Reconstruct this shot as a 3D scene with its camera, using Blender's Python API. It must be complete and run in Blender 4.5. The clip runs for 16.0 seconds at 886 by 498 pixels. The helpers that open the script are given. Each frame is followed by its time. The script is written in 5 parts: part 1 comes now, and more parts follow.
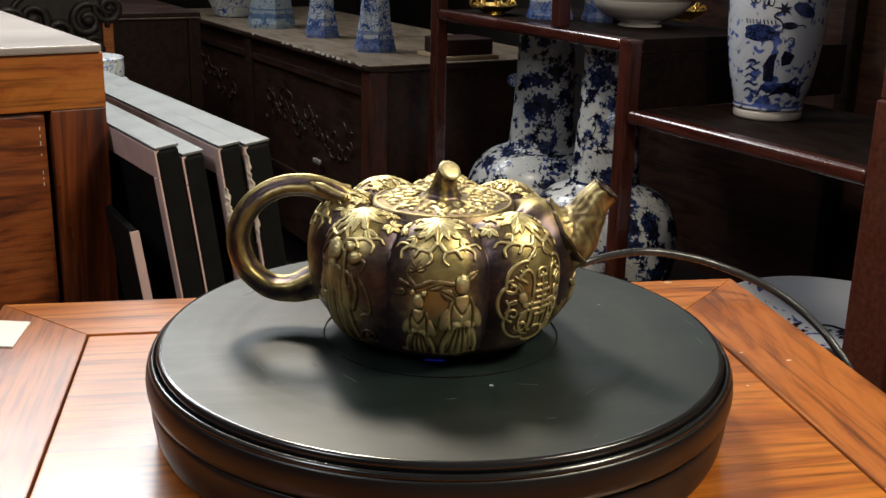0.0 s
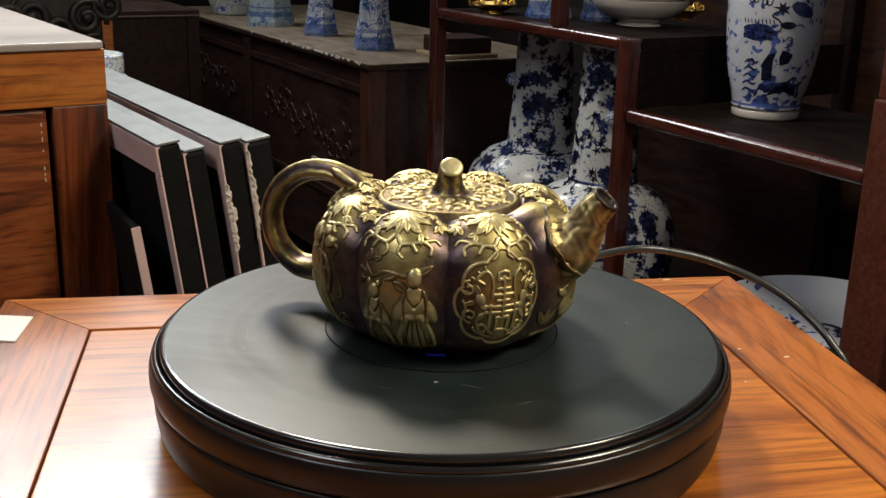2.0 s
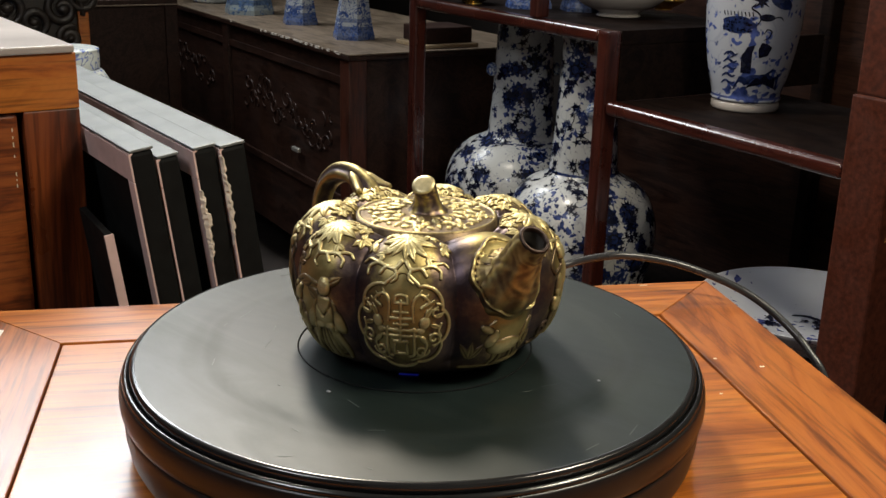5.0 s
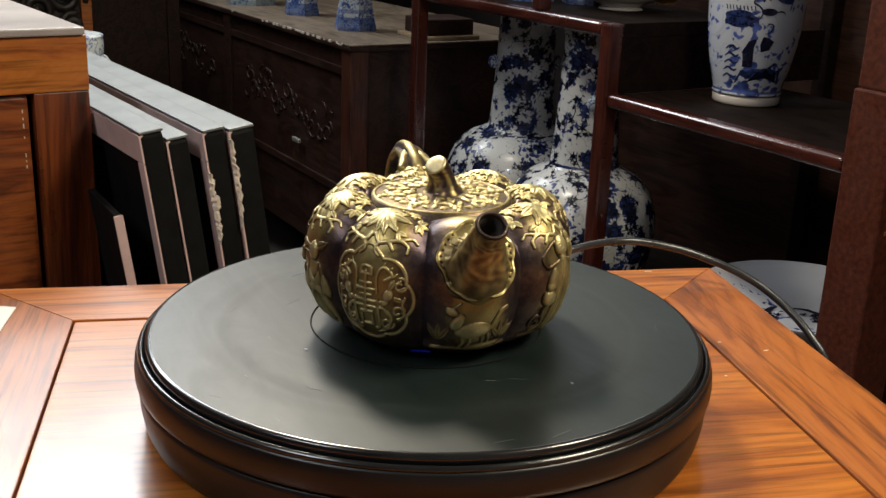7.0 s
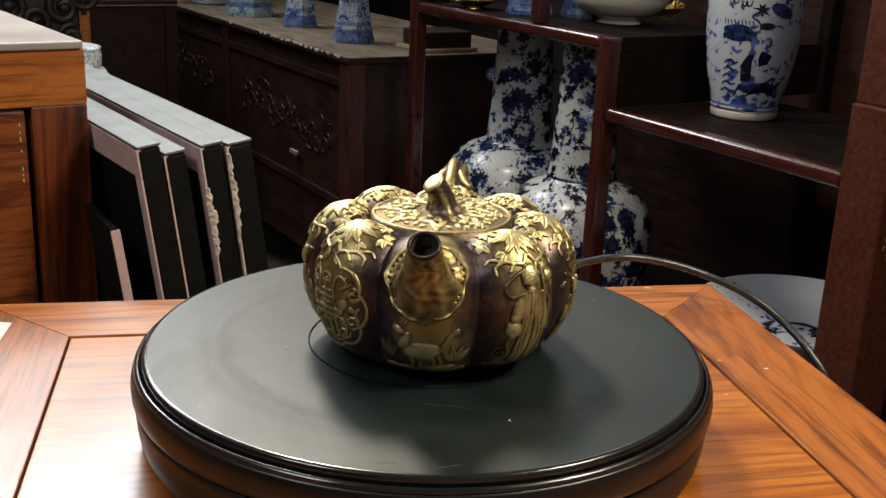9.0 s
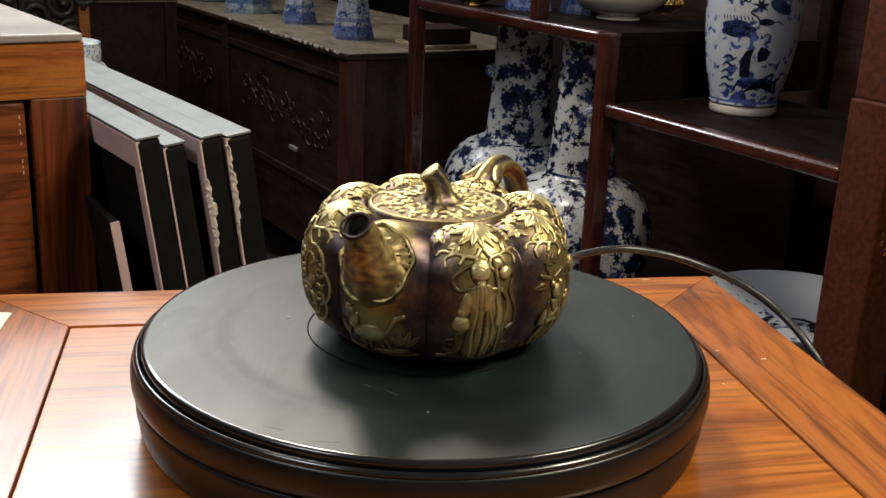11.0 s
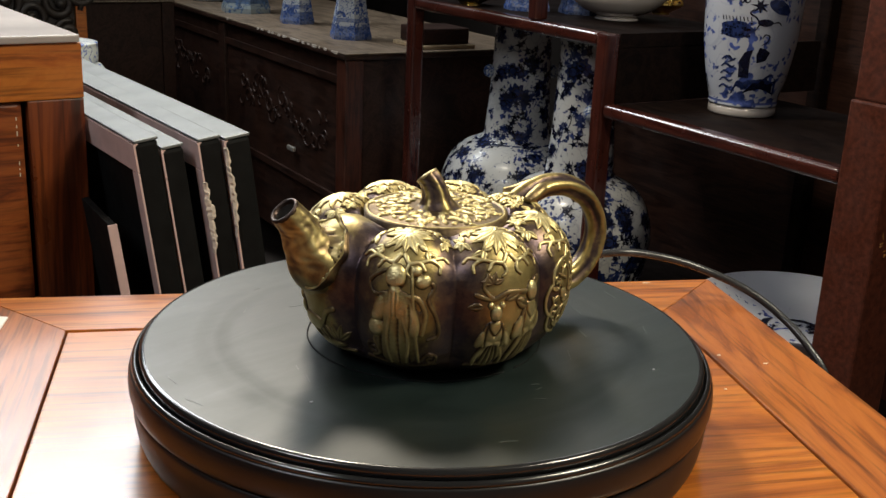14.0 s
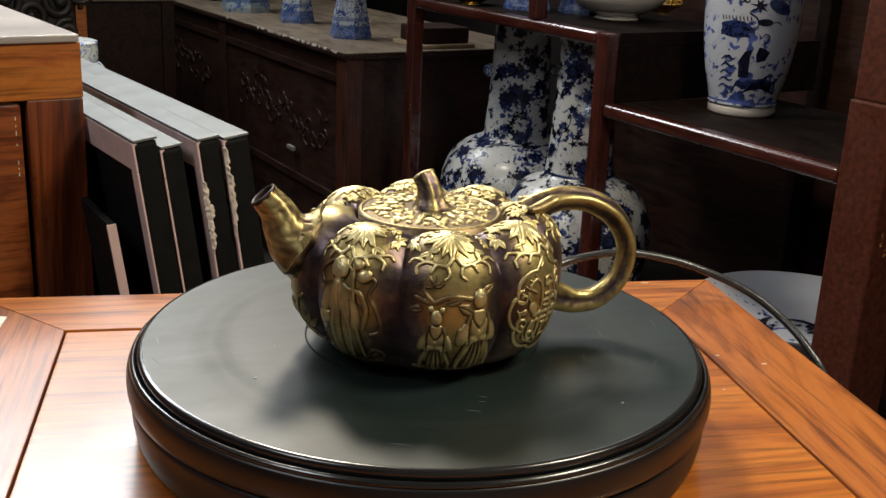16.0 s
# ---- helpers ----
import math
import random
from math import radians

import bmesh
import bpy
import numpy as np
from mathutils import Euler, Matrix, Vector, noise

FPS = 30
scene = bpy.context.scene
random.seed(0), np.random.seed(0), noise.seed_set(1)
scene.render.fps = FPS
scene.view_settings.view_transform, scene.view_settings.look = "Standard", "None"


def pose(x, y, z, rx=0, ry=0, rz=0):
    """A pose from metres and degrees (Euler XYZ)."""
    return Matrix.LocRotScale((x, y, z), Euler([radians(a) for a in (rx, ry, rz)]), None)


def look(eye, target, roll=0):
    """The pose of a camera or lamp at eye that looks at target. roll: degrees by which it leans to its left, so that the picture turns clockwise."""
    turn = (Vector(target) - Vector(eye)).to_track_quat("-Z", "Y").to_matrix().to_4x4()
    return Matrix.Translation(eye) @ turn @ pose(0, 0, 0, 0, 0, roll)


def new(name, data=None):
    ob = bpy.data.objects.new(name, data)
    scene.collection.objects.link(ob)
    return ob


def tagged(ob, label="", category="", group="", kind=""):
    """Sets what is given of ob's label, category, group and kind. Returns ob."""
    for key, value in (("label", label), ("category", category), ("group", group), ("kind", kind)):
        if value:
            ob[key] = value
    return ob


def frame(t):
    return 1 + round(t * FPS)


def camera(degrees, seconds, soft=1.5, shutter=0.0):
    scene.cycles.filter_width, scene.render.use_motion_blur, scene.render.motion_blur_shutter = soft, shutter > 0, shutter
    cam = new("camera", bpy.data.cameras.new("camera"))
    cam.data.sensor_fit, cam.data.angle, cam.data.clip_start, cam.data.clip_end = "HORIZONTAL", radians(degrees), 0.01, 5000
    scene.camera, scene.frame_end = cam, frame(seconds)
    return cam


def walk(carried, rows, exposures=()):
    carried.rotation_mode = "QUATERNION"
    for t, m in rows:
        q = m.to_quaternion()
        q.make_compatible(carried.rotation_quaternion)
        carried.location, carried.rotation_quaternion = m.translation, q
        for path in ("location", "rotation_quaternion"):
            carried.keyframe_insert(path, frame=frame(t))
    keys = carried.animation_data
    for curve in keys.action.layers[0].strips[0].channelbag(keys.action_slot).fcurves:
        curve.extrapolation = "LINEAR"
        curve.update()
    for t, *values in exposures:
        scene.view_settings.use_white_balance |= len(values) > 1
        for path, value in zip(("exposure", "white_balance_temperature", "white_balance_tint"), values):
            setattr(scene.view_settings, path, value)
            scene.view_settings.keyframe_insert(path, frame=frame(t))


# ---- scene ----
cam = camera(44.85, 16.0, soft=1.5)
walk(cam, [
    (0, pose(-0.0992, -0.5400, 1.0122, 73.032, -1.324, -10.028)),
    (0.5, pose(-0.0982, -0.5379, 1.0108, 72.845, -1.318, -10.036)),
    (1, pose(-0.0996, -0.5380, 1.0101, 72.686, -1.319, -10.038)),
    (1.5, pose(-0.1014, -0.5408, 1.0104, 72.726, -1.441, -10.104)),
    (2, pose(-0.1019, -0.5443, 1.0118, 72.980, -1.528, -10.106)),
    (2.5, pose(-0.1001, -0.5466, 1.0154, 73.279, -1.549, -10.180)),
    (3, pose(-0.0966, -0.5443, 1.0189, 73.527, -1.520, -10.406)),
    (3.5, pose(-0.0983, -0.5428, 1.0204, 73.513, -1.541, -10.569)),
    (4, pose(-0.0980, -0.5415, 1.0206, 73.315, -1.650, -10.643)),
    (4.5, pose(-0.0973, -0.5407, 1.0267, 72.911, -1.665, -10.838)),
    (5, pose(-0.0950, -0.5356, 1.0278, 72.111, -1.501, -11.037)),
    (5.2, pose(-0.1017, -0.5338, 1.0297, 71.463, -1.618, -11.489)),
    (7.3, pose(-0.1060, -0.5445, 1.0215, 71.978, -2.205, -11.021)),
    (7.5, pose(-0.1065, -0.5443, 1.0234, 72.092, -2.235, -11.027)),
    (8, pose(-0.1065, -0.5410, 1.0255, 72.421, -2.307, -11.047)),
    (8.5, pose(-0.1058, -0.5396, 1.0254, 72.483, -2.320, -11.047)),
    (9, pose(-0.1057, -0.5393, 1.0243, 72.432, -2.360, -11.164)),
    (11.5, pose(-0.1056, -0.5433, 1.0198, 72.344, -2.418, -11.176)),
    (12, pose(-0.1027, -0.5411, 1.0232, 72.367, -2.359, -11.211)),
    (12.5, pose(-0.1028, -0.5385, 1.0240, 72.373, -2.262, -11.305)),
    (13, pose(-0.1045, -0.5378, 1.0231, 72.317, -2.337, -11.364)),
    (13.5, pose(-0.1063, -0.5379, 1.0229, 72.297, -2.359, -11.395)),
    (14, pose(-0.1065, -0.5372, 1.0213, 72.315, -2.475, -11.314)),
    (14.5, pose(-0.1069, -0.5387, 1.0222, 72.332, -2.504, -11.313)),
    (15, pose(-0.1063, -0.5387, 1.0213, 72.306, -2.536, -11.300)),
    (15.5, pose(-0.1070, -0.5382, 1.0215, 72.301, -2.533, -11.298)),
    (16, pose(-0.1055, -0.5373, 1.0221, 72.261, -2.513, -11.289)),
])

# ---- light: a closed shop at night, lit by area lamps out of view ----
ROOM_TURN = 19.5
CS, SN = math.cos(radians(ROOM_TURN)), math.sin(radians(ROOM_TURN))


def at_room(a, b, z, rx=0, ry=0, rz=0):
    """A pose in the shop's own axes (a across, b along the shelves)."""
    return pose(a * CS - b * SN, a * SN + b * CS, z, 0, 0, ROOM_TURN) @ pose(0, 0, 0, rx, ry, rz)


world = bpy.data.worlds.new("shop_dark")
scene.world = world
world.use_nodes = True
world.node_tree.nodes["Background"].inputs[0].default_value = (0.5, 0.55, 0.6, 1)
world.node_tree.nodes["Background"].inputs[1].default_value = 0.02
scene.view_settings.exposure = 0.06

LAMPS = [
    # place, aim, width, depth, watts, colour
    ((-0.08, 1.02, 1.84), (0.0, 0.0, 0.8), 0.20, 0.20, 15.5, (1.0, 0.90, 0.74)),
    ((-0.95, 2.75, 2.50), (-0.2, 0.2, 0.8), 1.70, 0.55, 47, (0.93, 0.97, 1.0)),
    ((0.60, -0.30, 1.60), (0.05, 0.0, 0.8), 0.25, 0.25, 9.5, (1.0, 0.90, 0.70)),
    # fill, added to brighten the board borders, cabinet and pot front
    ((-0.95, -0.50, 1.95), (-0.25, 0.4, 0.8), 0.40, 0.40, 6.5, (0.95, 0.96, 1.0)),
    # fill, added only to lift the right front of the plate
    ((0.95, 2.60, 2.45), (0.1, 0.0, 0.8), 1.00, 0.45, 4, (0.93, 0.97, 1.0)),
]


def area_lamps():
    for place, aim, w, d, watts, colour in LAMPS:
        data = bpy.data.lights.new("lamp_light", "AREA")
        data.shape, data.size, data.size_y, data.energy, data.color = "RECTANGLE", w, d, watts, colour
        lamp = new("lamp_light", data)
        lamp.matrix_world = look(place, aim)


area_lamps()

# ---- materials ----
def material(name, build):
    m = bpy.data.materials.new(name)
    m.use_nodes = True
    nt = m.node_tree
    return build(nt, nt.nodes["Principled BSDF"], m) or m


def node(nt, kind, **values):
    n = nt.nodes.new("ShaderNode" + kind)
    for key, value in values.items():
        if key == "op":
            n.operation = value
        elif key == "blend":
            n.blend_type, n.data_type = value, "RGBA"
        elif key == "coord":
            n.attribute_name = value
        else:
            n.inputs[key.replace("_", " ")].default_value = value
    return n


def link(nt, a, b):
    nt.links.new(a, b)


def coords(nt, scale=(1, 1, 1), turn=(0, 0, 0), spread=True):
    """Object coordinates, shifted at random from object to object."""
    tc = node(nt, "TexCoord")
    mp = node(nt, "Mapping")
    mp.inputs["Scale"].default_value = scale
    mp.inputs["Rotation"].default_value = [radians(v) for v in turn]
    out = tc.outputs["Object"]
    if spread:
        info = node(nt, "ObjectInfo")
        add = node(nt, "VectorMath", op="MULTIPLY_ADD")
        add.inputs[1].default_value = (7.3, 3.1, 5.7)
        link(nt, info.outputs["Random"], add.inputs[0])
        link(nt, out, add.inputs[2])
        out = add.outputs[0]
    link(nt, out, mp.inputs["Vector"])
    return mp.outputs["Vector"]


def ramp(nt, source, stops):
    r = node(nt, "ValToRGB")
    e = r.color_ramp.elements
    while len(e) < len(stops):
        e.new(0.5)
    for el, (p, c) in zip(e, stops):
        el.position = p
        el.color = (*c, 1) if len(c) == 3 else c
    link(nt, source, r.inputs["Fac"])
    return r.outputs["Color"]


def grey(v):
    return (v, v, v)


def noise_of(nt, vec, scale, detail=4, rough=0.55, distort=0.0):
    n = node(nt, "TexNoise", Scale=scale, Detail=detail, Roughness=rough, Distortion=distort)
    link(nt, vec, n.inputs["Vector"])
    return n.outputs["Fac"]


def bump(nt, bsdf, height, strength, distance):
    b = node(nt, "Bump", Strength=strength, Distance=distance)
    link(nt, height, b.inputs["Height"])
    link(nt, b.outputs["Normal"], bsdf.inputs["Normal"])


def mixed(nt, fac, a, b, blend="MIX"):
    m = node(nt, "Mix", blend=blend)
    link(nt, fac, m.inputs[0])
    for src, sock in ((a, m.inputs[6]), (b, m.inputs[7])):
        if isinstance(src, tuple):
            sock.default_value = (*src, 1)
        else:
            link(nt, src, sock)
    return m.outputs[2]


def wood(name, dark, mid, light, axis="x", rough=0.3, coat=0.5, figure=1.0, shine=0.5):
    def build(nt, bsdf, m):
        long_, wide = 2.2, 13 * figure
        sc = {"x": (long_, wide, wide), "y": (wide, long_, wide), "z": (wide, wide, long_)}[axis]
        v = coords(nt, sc)
        broad = noise_of(nt, v, 1.0, 6, 0.62, 2.2)
        v2 = coords(nt, tuple(s * 16 if s > 3 else s * 4 for s in sc))
        fine = noise_of(nt, v2, 1.0, 3, 0.6)
        base = ramp(nt, broad, [(0.34, dark), (0.43, mid), (0.50, light), (0.56, mid), (0.61, dark), (0.68, mid)])
        pores = ramp(nt, fine, [(0.36, grey(0.30)), (0.50, grey(1.0))])
        mul = node(nt, "Mix", blend="MULTIPLY")
        mul.inputs[0].default_value = 0.65
        link(nt, base, mul.inputs[6])
        link(nt, pores, mul.inputs[7])
        link(nt, mul.outputs[2], bsdf.inputs["Base Color"])
        smear = noise_of(nt, coords(nt, (9, 9, 9)), 1.0, 4)
        rr = ramp(nt, smear, [(0.3, grey(rough * 0.75)), (0.7, grey(min(1, rough * 1.4)))])
        link(nt, rr, bsdf.inputs["Roughness"])
        bsdf.inputs["Specular IOR Level"].default_value = shine
        bsdf.inputs["Coat Weight"].default_value = coat
        bsdf.inputs["Coat Roughness"].default_value = rough * 0.6
        bump(nt, bsdf, fine, 0.12, 0.0008)
    return material(name, build)


def plain(name, colour, rough=0.5, metal=0.0, vary=0.15, scale=60, bumpy=0.1, emit=None, shine=0.5):
    def build(nt, bsdf, m):
        n = noise_of(nt, coords(nt, (1, 1, 1)), scale, 4)
        lo = tuple(c * (1 - vary) for c in colour)
        hi = tuple(min(1, c * (1 + vary)) for c in colour)
        link(nt, ramp(nt, n, [(0.3, lo), (0.7, hi)]), bsdf.inputs["Base Color"])
        n2 = noise_of(nt, coords(nt, (1, 1, 1)), scale * 0.2, 3)
        link(nt, ramp(nt, n2, [(0.3, grey(rough * 0.8)), (0.7, grey(min(1, rough * 1.25)))]), bsdf.inputs["Roughness"])
        bsdf.inputs["Metallic"].default_value = metal
        bsdf.inputs["Specular IOR Level"].default_value = shine
        if bumpy:
            bump(nt, bsdf, n, bumpy, 0.0006)
        if emit:
            bsdf.inputs["Emission Color"].default_value = (*emit[0], 1)
            bsdf.inputs["Emission Strength"].default_value = emit[1]
    return material(name, build)


def turntable_black():
    """Dusty matt black moulding with smears from cleaning."""
    def build(nt, bsdf, m):
        v = coords(nt, (1, 1, 1), spread=False)
        big = noise_of(nt, v, 14, 5, 0.6, 0.8)
        fine = noise_of(nt, v, 160, 4, 0.7)
        link(nt, ramp(nt, big, [(0.3, (0.0042, 0.0082, 0.0076)), (0.7, (0.0095, 0.0170, 0.0155))]), bsdf.inputs["Base Color"])
        flat = node(nt, "VectorMath", op="MULTIPLY")
        flat.inputs[1].default_value = (1, 1, 0)
        link(nt, v, flat.inputs[0])
        far = node(nt, "VectorMath", op="LENGTH")
        link(nt, flat.outputs[0], far.inputs[0])
        wob = node(nt, "Math", op="MULTIPLY_ADD")
        wob.inputs[1].default_value = 0.012
        link(nt, big, wob.inputs[0])
        link(nt, far.outputs["Value"], wob.inputs[2])
        rings = ramp(nt, wob.outputs[0], [(0.108, grey(0)), (0.116, grey(1)), (0.122, grey(0.1)), (0.127, grey(0.7)), (0.131, grey(0))])
        mixr = node(nt, "Math", op="MULTIPLY_ADD")
        mixr.inputs[1].default_value = 0.5
        link(nt, rings, mixr.inputs[0])
        link(nt, big, mixr.inputs[2])
        r = node(nt, "Math", op="MULTIPLY_ADD")
        r.inputs[1].default_value, r.inputs[2].default_value = 0.20, 0.20
        link(nt, mixr.outputs[0], r.inputs[0])
        wipe = noise_of(nt, coords(nt, (9, 34, 9), (0, 0, 35), spread=False), 1.0, 5, 0.65, 1.5)
        dust = node(nt, "Math", op="MULTIPLY_ADD")
        dust.inputs[1].default_value = 0.24
        link(nt, wipe, dust.inputs[0])
        link(nt, r.outputs[0], dust.inputs[2])
        r = dust
        link(nt, r.outputs[0], bsdf.inputs["Roughness"])
        bsdf.inputs["Specular IOR Level"].default_value = 0.5
        bump(nt, bsdf, fine, 0.05, 0.0004)
    return material("turntable_black", build)


def brass_patina(name, stops, rough):
    """Cast brass: dark patina in the hollows, rubbed bright where the casting stands proud (the relief attribute)."""
    def build(nt, bsdf, m):
        at = node(nt, "Attribute", coord="relief")
        v = coords(nt, (1, 1, 1), spread=False)
        n = noise_of(nt, v, 45, 5, 0.65)
        mid = noise_of(nt, v, 260, 4, 0.6)
        fine = noise_of(nt, v, 900, 3, 0.6)
        add = node(nt, "Math", op="MULTIPLY_ADD")
        add.inputs[1].default_value, add.inputs[2].default_value = 0.85, -0.42
        link(nt, n, add.inputs[0])
        s = node(nt, "Math", op="ADD")
        link(nt, at.outputs["Fac"], s.inputs[0])
        link(nt, add.outputs[0], s.inputs[1])
        spot = node(nt, "Math", op="MULTIPLY_ADD")
        spot.inputs[1].default_value, spot.inputs[2].default_value = 0.35, -0.17
        link(nt, mid, spot.inputs[0])
        s2 = node(nt, "Math", op="ADD")
        link(nt, s.outputs[0], s2.inputs[0])
        link(nt, spot.outputs[0], s2.inputs[1])
        link(nt, ramp(nt, s2.outputs[0], stops), bsdf.inputs["Base Color"])
        rr = node(nt, "Math", op="MULTIPLY_ADD")
        rr.inputs[1].default_value, rr.inputs[2].default_value = 0.30, rough - 0.15
        link(nt, mid, rr.inputs[0])
        link(nt, rr.outputs[0], bsdf.inputs["Roughness"])
        bsdf.inputs["Metallic"].default_value = 0.85
        both = node(nt, "Math", op="ADD")
        link(nt, fine, both.inputs[0])
        link(nt, mid, both.inputs[1])
        bump(nt, bsdf, both.outputs[0], 0.22, 0.0005)
    return material(name, build)


def porcelain(name, cover=0.5, size=1.0, ground=(0.72, 0.76, 0.80), blue=(0.02, 0.05, 0.22), bands=(), lines=0.8):
    """White glaze painted in cobalt: leafy clusters, stems and washes; bands: (z from, z to, blue share)."""
    def build(nt, bsdf, m):
        v = coords(nt, (1, 1, 1), spread=True)
        spot = v
        for scale, amount in ((28, 0.050), (110, 0.016)):
            warp = node(nt, "TexNoise", Scale=scale / size, Detail=2)
            link(nt, v, warp.inputs["Vector"])
            dis = node(nt, "VectorMath", op="MULTIPLY_ADD")
            dis.inputs[1].default_value = grey(amount * size)
            link(nt, warp.outputs["Color"], dis.inputs[0])
            link(nt, spot, dis.inputs[2])
            spot = dis.outputs[0]
        vor = node(nt, "TexVoronoi", Scale=75 / size)
        link(nt, spot, vor.inputs["Vector"])
        clump = noise_of(nt, v, 13 / size, 3, 0.6)
        leaf = node(nt, "Math", op="MULTIPLY_ADD")
        leaf.inputs[1].default_value, leaf.inputs[2].default_value = -1.5, 0.36 + cover
        link(nt, vor.outputs["Distance"], leaf.inputs[0])
        dense = node(nt, "Math", op="MULTIPLY_ADD")
        dense.inputs[1].default_value = 0.45
        link(nt, ramp(nt, clump, [(0.52, grey(0.0)), (0.66, grey(1.0))]), dense.inputs[0])
        link(nt, leaf.outputs[0], dense.inputs[2])
        leaf = dense
        both = node(nt, "Math", op="MULTIPLY")
        cl = ramp(nt, clump, [(0.36, grey(0.0)), (0.52, grey(1.0))])
        link(nt, leaf.outputs[0], both.inputs[0])
        link(nt, cl, both.inputs[1])
        leaves = ramp(nt, both.outputs[0], [(0.10, grey(0)), (0.22, grey(1))])
        stem = noise_of(nt, v, 26 / size, 2, 0.5, 0.6)
        st = node(nt, "Math", op="SUBTRACT")
        st.inputs[1].default_value = 0.5
        link(nt, stem, st.inputs[0])
        ab = node(nt, "Math", op="ABSOLUTE")
        link(nt, st.outputs[0], ab.inputs[0])
        stems = ramp(nt, ab.outputs[0], [(0.008, grey(lines)), (0.020, grey(0))])
        mx = node(nt, "Math", op="MAXIMUM")
        link(nt, leaves, mx.inputs[0])
        link(nt, stems, mx.inputs[1])
        tone = noise_of(nt, v, 90 / size, 3)
        ink = ramp(nt, tone, [(0.35, blue), (0.65, tuple(min(1, c * 3 + 0.02) for c in blue))])
        col = mixed(nt, mx.outputs[0], ground, ink)
        if bands:
            sep = node(nt, "SeparateXYZ")
            tc = node(nt, "TexCoord")
            link(nt, tc.outputs["Object"], sep.inputs[0])
            for z0, z1, share in bands:
                g = node(nt, "Math", op="COMPARE")
                g.inputs[1].default_value, g.inputs[2].default_value = (z0 + z1) / 2, (z1 - z0) / 2
                link(nt, sep.outputs["Z"], g.inputs[0])
                k = node(nt, "Math", op="MULTIPLY")
                k.inputs[1].default_value = share
                link(nt, g.outputs[0], k.inputs[0])
                col = mixed(nt, k.outputs[0], col, ink)
        link(nt, col, bsdf.inputs["Base Color"])
        bsdf.inputs["Roughness"].default_value = 0.27
        bsdf.inputs["Coat Weight"].default_value = 0.15
        bsdf.inputs["Coat Roughness"].default_value = 0.05
    return material(name, build)


ROSE = ((0.27, 0.074, 0.011), (0.42, 0.124, 0.016), (0.49, 0.165, 0.023))
TABLE_X = wood("polished_rosewood_across", *ROSE, axis="x", rough=0.34, coat=0.5, figure=1.15)
TABLE_Y = wood("polished_rosewood_along", (0.20, 0.056, 0.012), (0.33, 0.094, 0.017), (0.40, 0.126, 0.024), axis="y", rough=0.34, coat=0.5, figure=1.15)
CAB_X = wood("cabinet_rosewood_across", (0.11, 0.025, 0.005), (0.36, 0.094, 0.013), (0.46, 0.148, 0.024), axis="x", rough=0.35, coat=0.3)
CAB_Z = wood("cabinet_rosewood_upright", (0.06, 0.013, 0.004), (0.14, 0.030, 0.008), (0.20, 0.048, 0.012), axis="z", rough=0.35, coat=0.3)
CAB_DOOR = wood("cabinet_rosewood_door", (0.10, 0.022, 0.006), (0.22, 0.050, 0.011), (0.29, 0.078, 0.017), axis="x", rough=0.4, coat=0.3)
SHELF_Y = wood("shelf_redwood_along", (0.036, 0.007, 0.005), (0.052, 0.011, 0.007), (0.064, 0.015, 0.009), axis="y", rough=0.24, coat=0.8)
SHELF_Z = wood("shelf_redwood_upright", (0.036, 0.007, 0.005), (0.052, 0.011, 0.007), (0.064, 0.015, 0.009), axis="z", rough=0.28, coat=0.5)
LEG_RED = plain("red_lacquered_post", (0.066, 0.017, 0.009), 0.42, vary=0.4, scale=130, bumpy=0.35, shine=0.35)
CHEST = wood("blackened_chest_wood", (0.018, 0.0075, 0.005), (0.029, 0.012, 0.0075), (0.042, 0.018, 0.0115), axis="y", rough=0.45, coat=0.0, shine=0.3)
# Shelf wood with the shade of its inner parts put into the colour.
SHELF_SHADED = wood("shaded_shelf_wood", (0.006, 0.0035, 0.003), (0.010, 0.0055, 0.0045), (0.014, 0.008, 0.006), axis="y", rough=0.6, coat=0.0, shine=0.08)
CORNER = wood("reddish_corner_wood", (0.030, 0.008, 0.004), (0.056, 0.014, 0.007), (0.078, 0.021, 0.010), axis="z", rough=0.4, coat=0.2)
# Worn wood, with warm light from above also lifted into the browns.
CHEST_TOP = wood("worn_lit_chest_top", (0.11, 0.078, 0.050), (0.18, 0.130, 0.085), (0.25, 0.185, 0.125), axis="y", rough=0.5, coat=0.1)
CARVED = wood("carved_dark_wood", (0.008, 0.006, 0.005), (0.018, 0.013, 0.010), (0.03, 0.022, 0.016), axis="z", rough=0.4, coat=0.1)
PALE_WOOD = wood("pale_wood", (0.35, 0.24, 0.13), (0.48, 0.35, 0.20), (0.55, 0.42, 0.26), axis="x", rough=0.5, coat=0.1)
STONE = plain("grey_marble_top", (0.31, 0.275, 0.26), 0.32, vary=0.3, scale=9, bumpy=0.03)
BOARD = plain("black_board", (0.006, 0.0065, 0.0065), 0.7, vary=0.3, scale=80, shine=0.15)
# Dusty black board top; the light it reflects is mixed into this grey.
BOARD_EDGE = plain("dusty_lit_edge", (0.11, 0.125, 0.128), 0.45, vary=0.3, scale=25)
CARD = plain("pinkish_card_border", (0.64, 0.47, 0.44), 0.7, vary=0.12, scale=40)
TORN = plain("torn_white_card", (0.64, 0.57, 0.49), 0.9, vary=0.2, scale=140, bumpy=0.6)
BLACK = turntable_black()
GLOSS_BLACK = plain("gloss_black_plastic", (0.008, 0.0075, 0.008), 0.36, vary=0.2, scale=40, bumpy=0.03, shine=0.5)
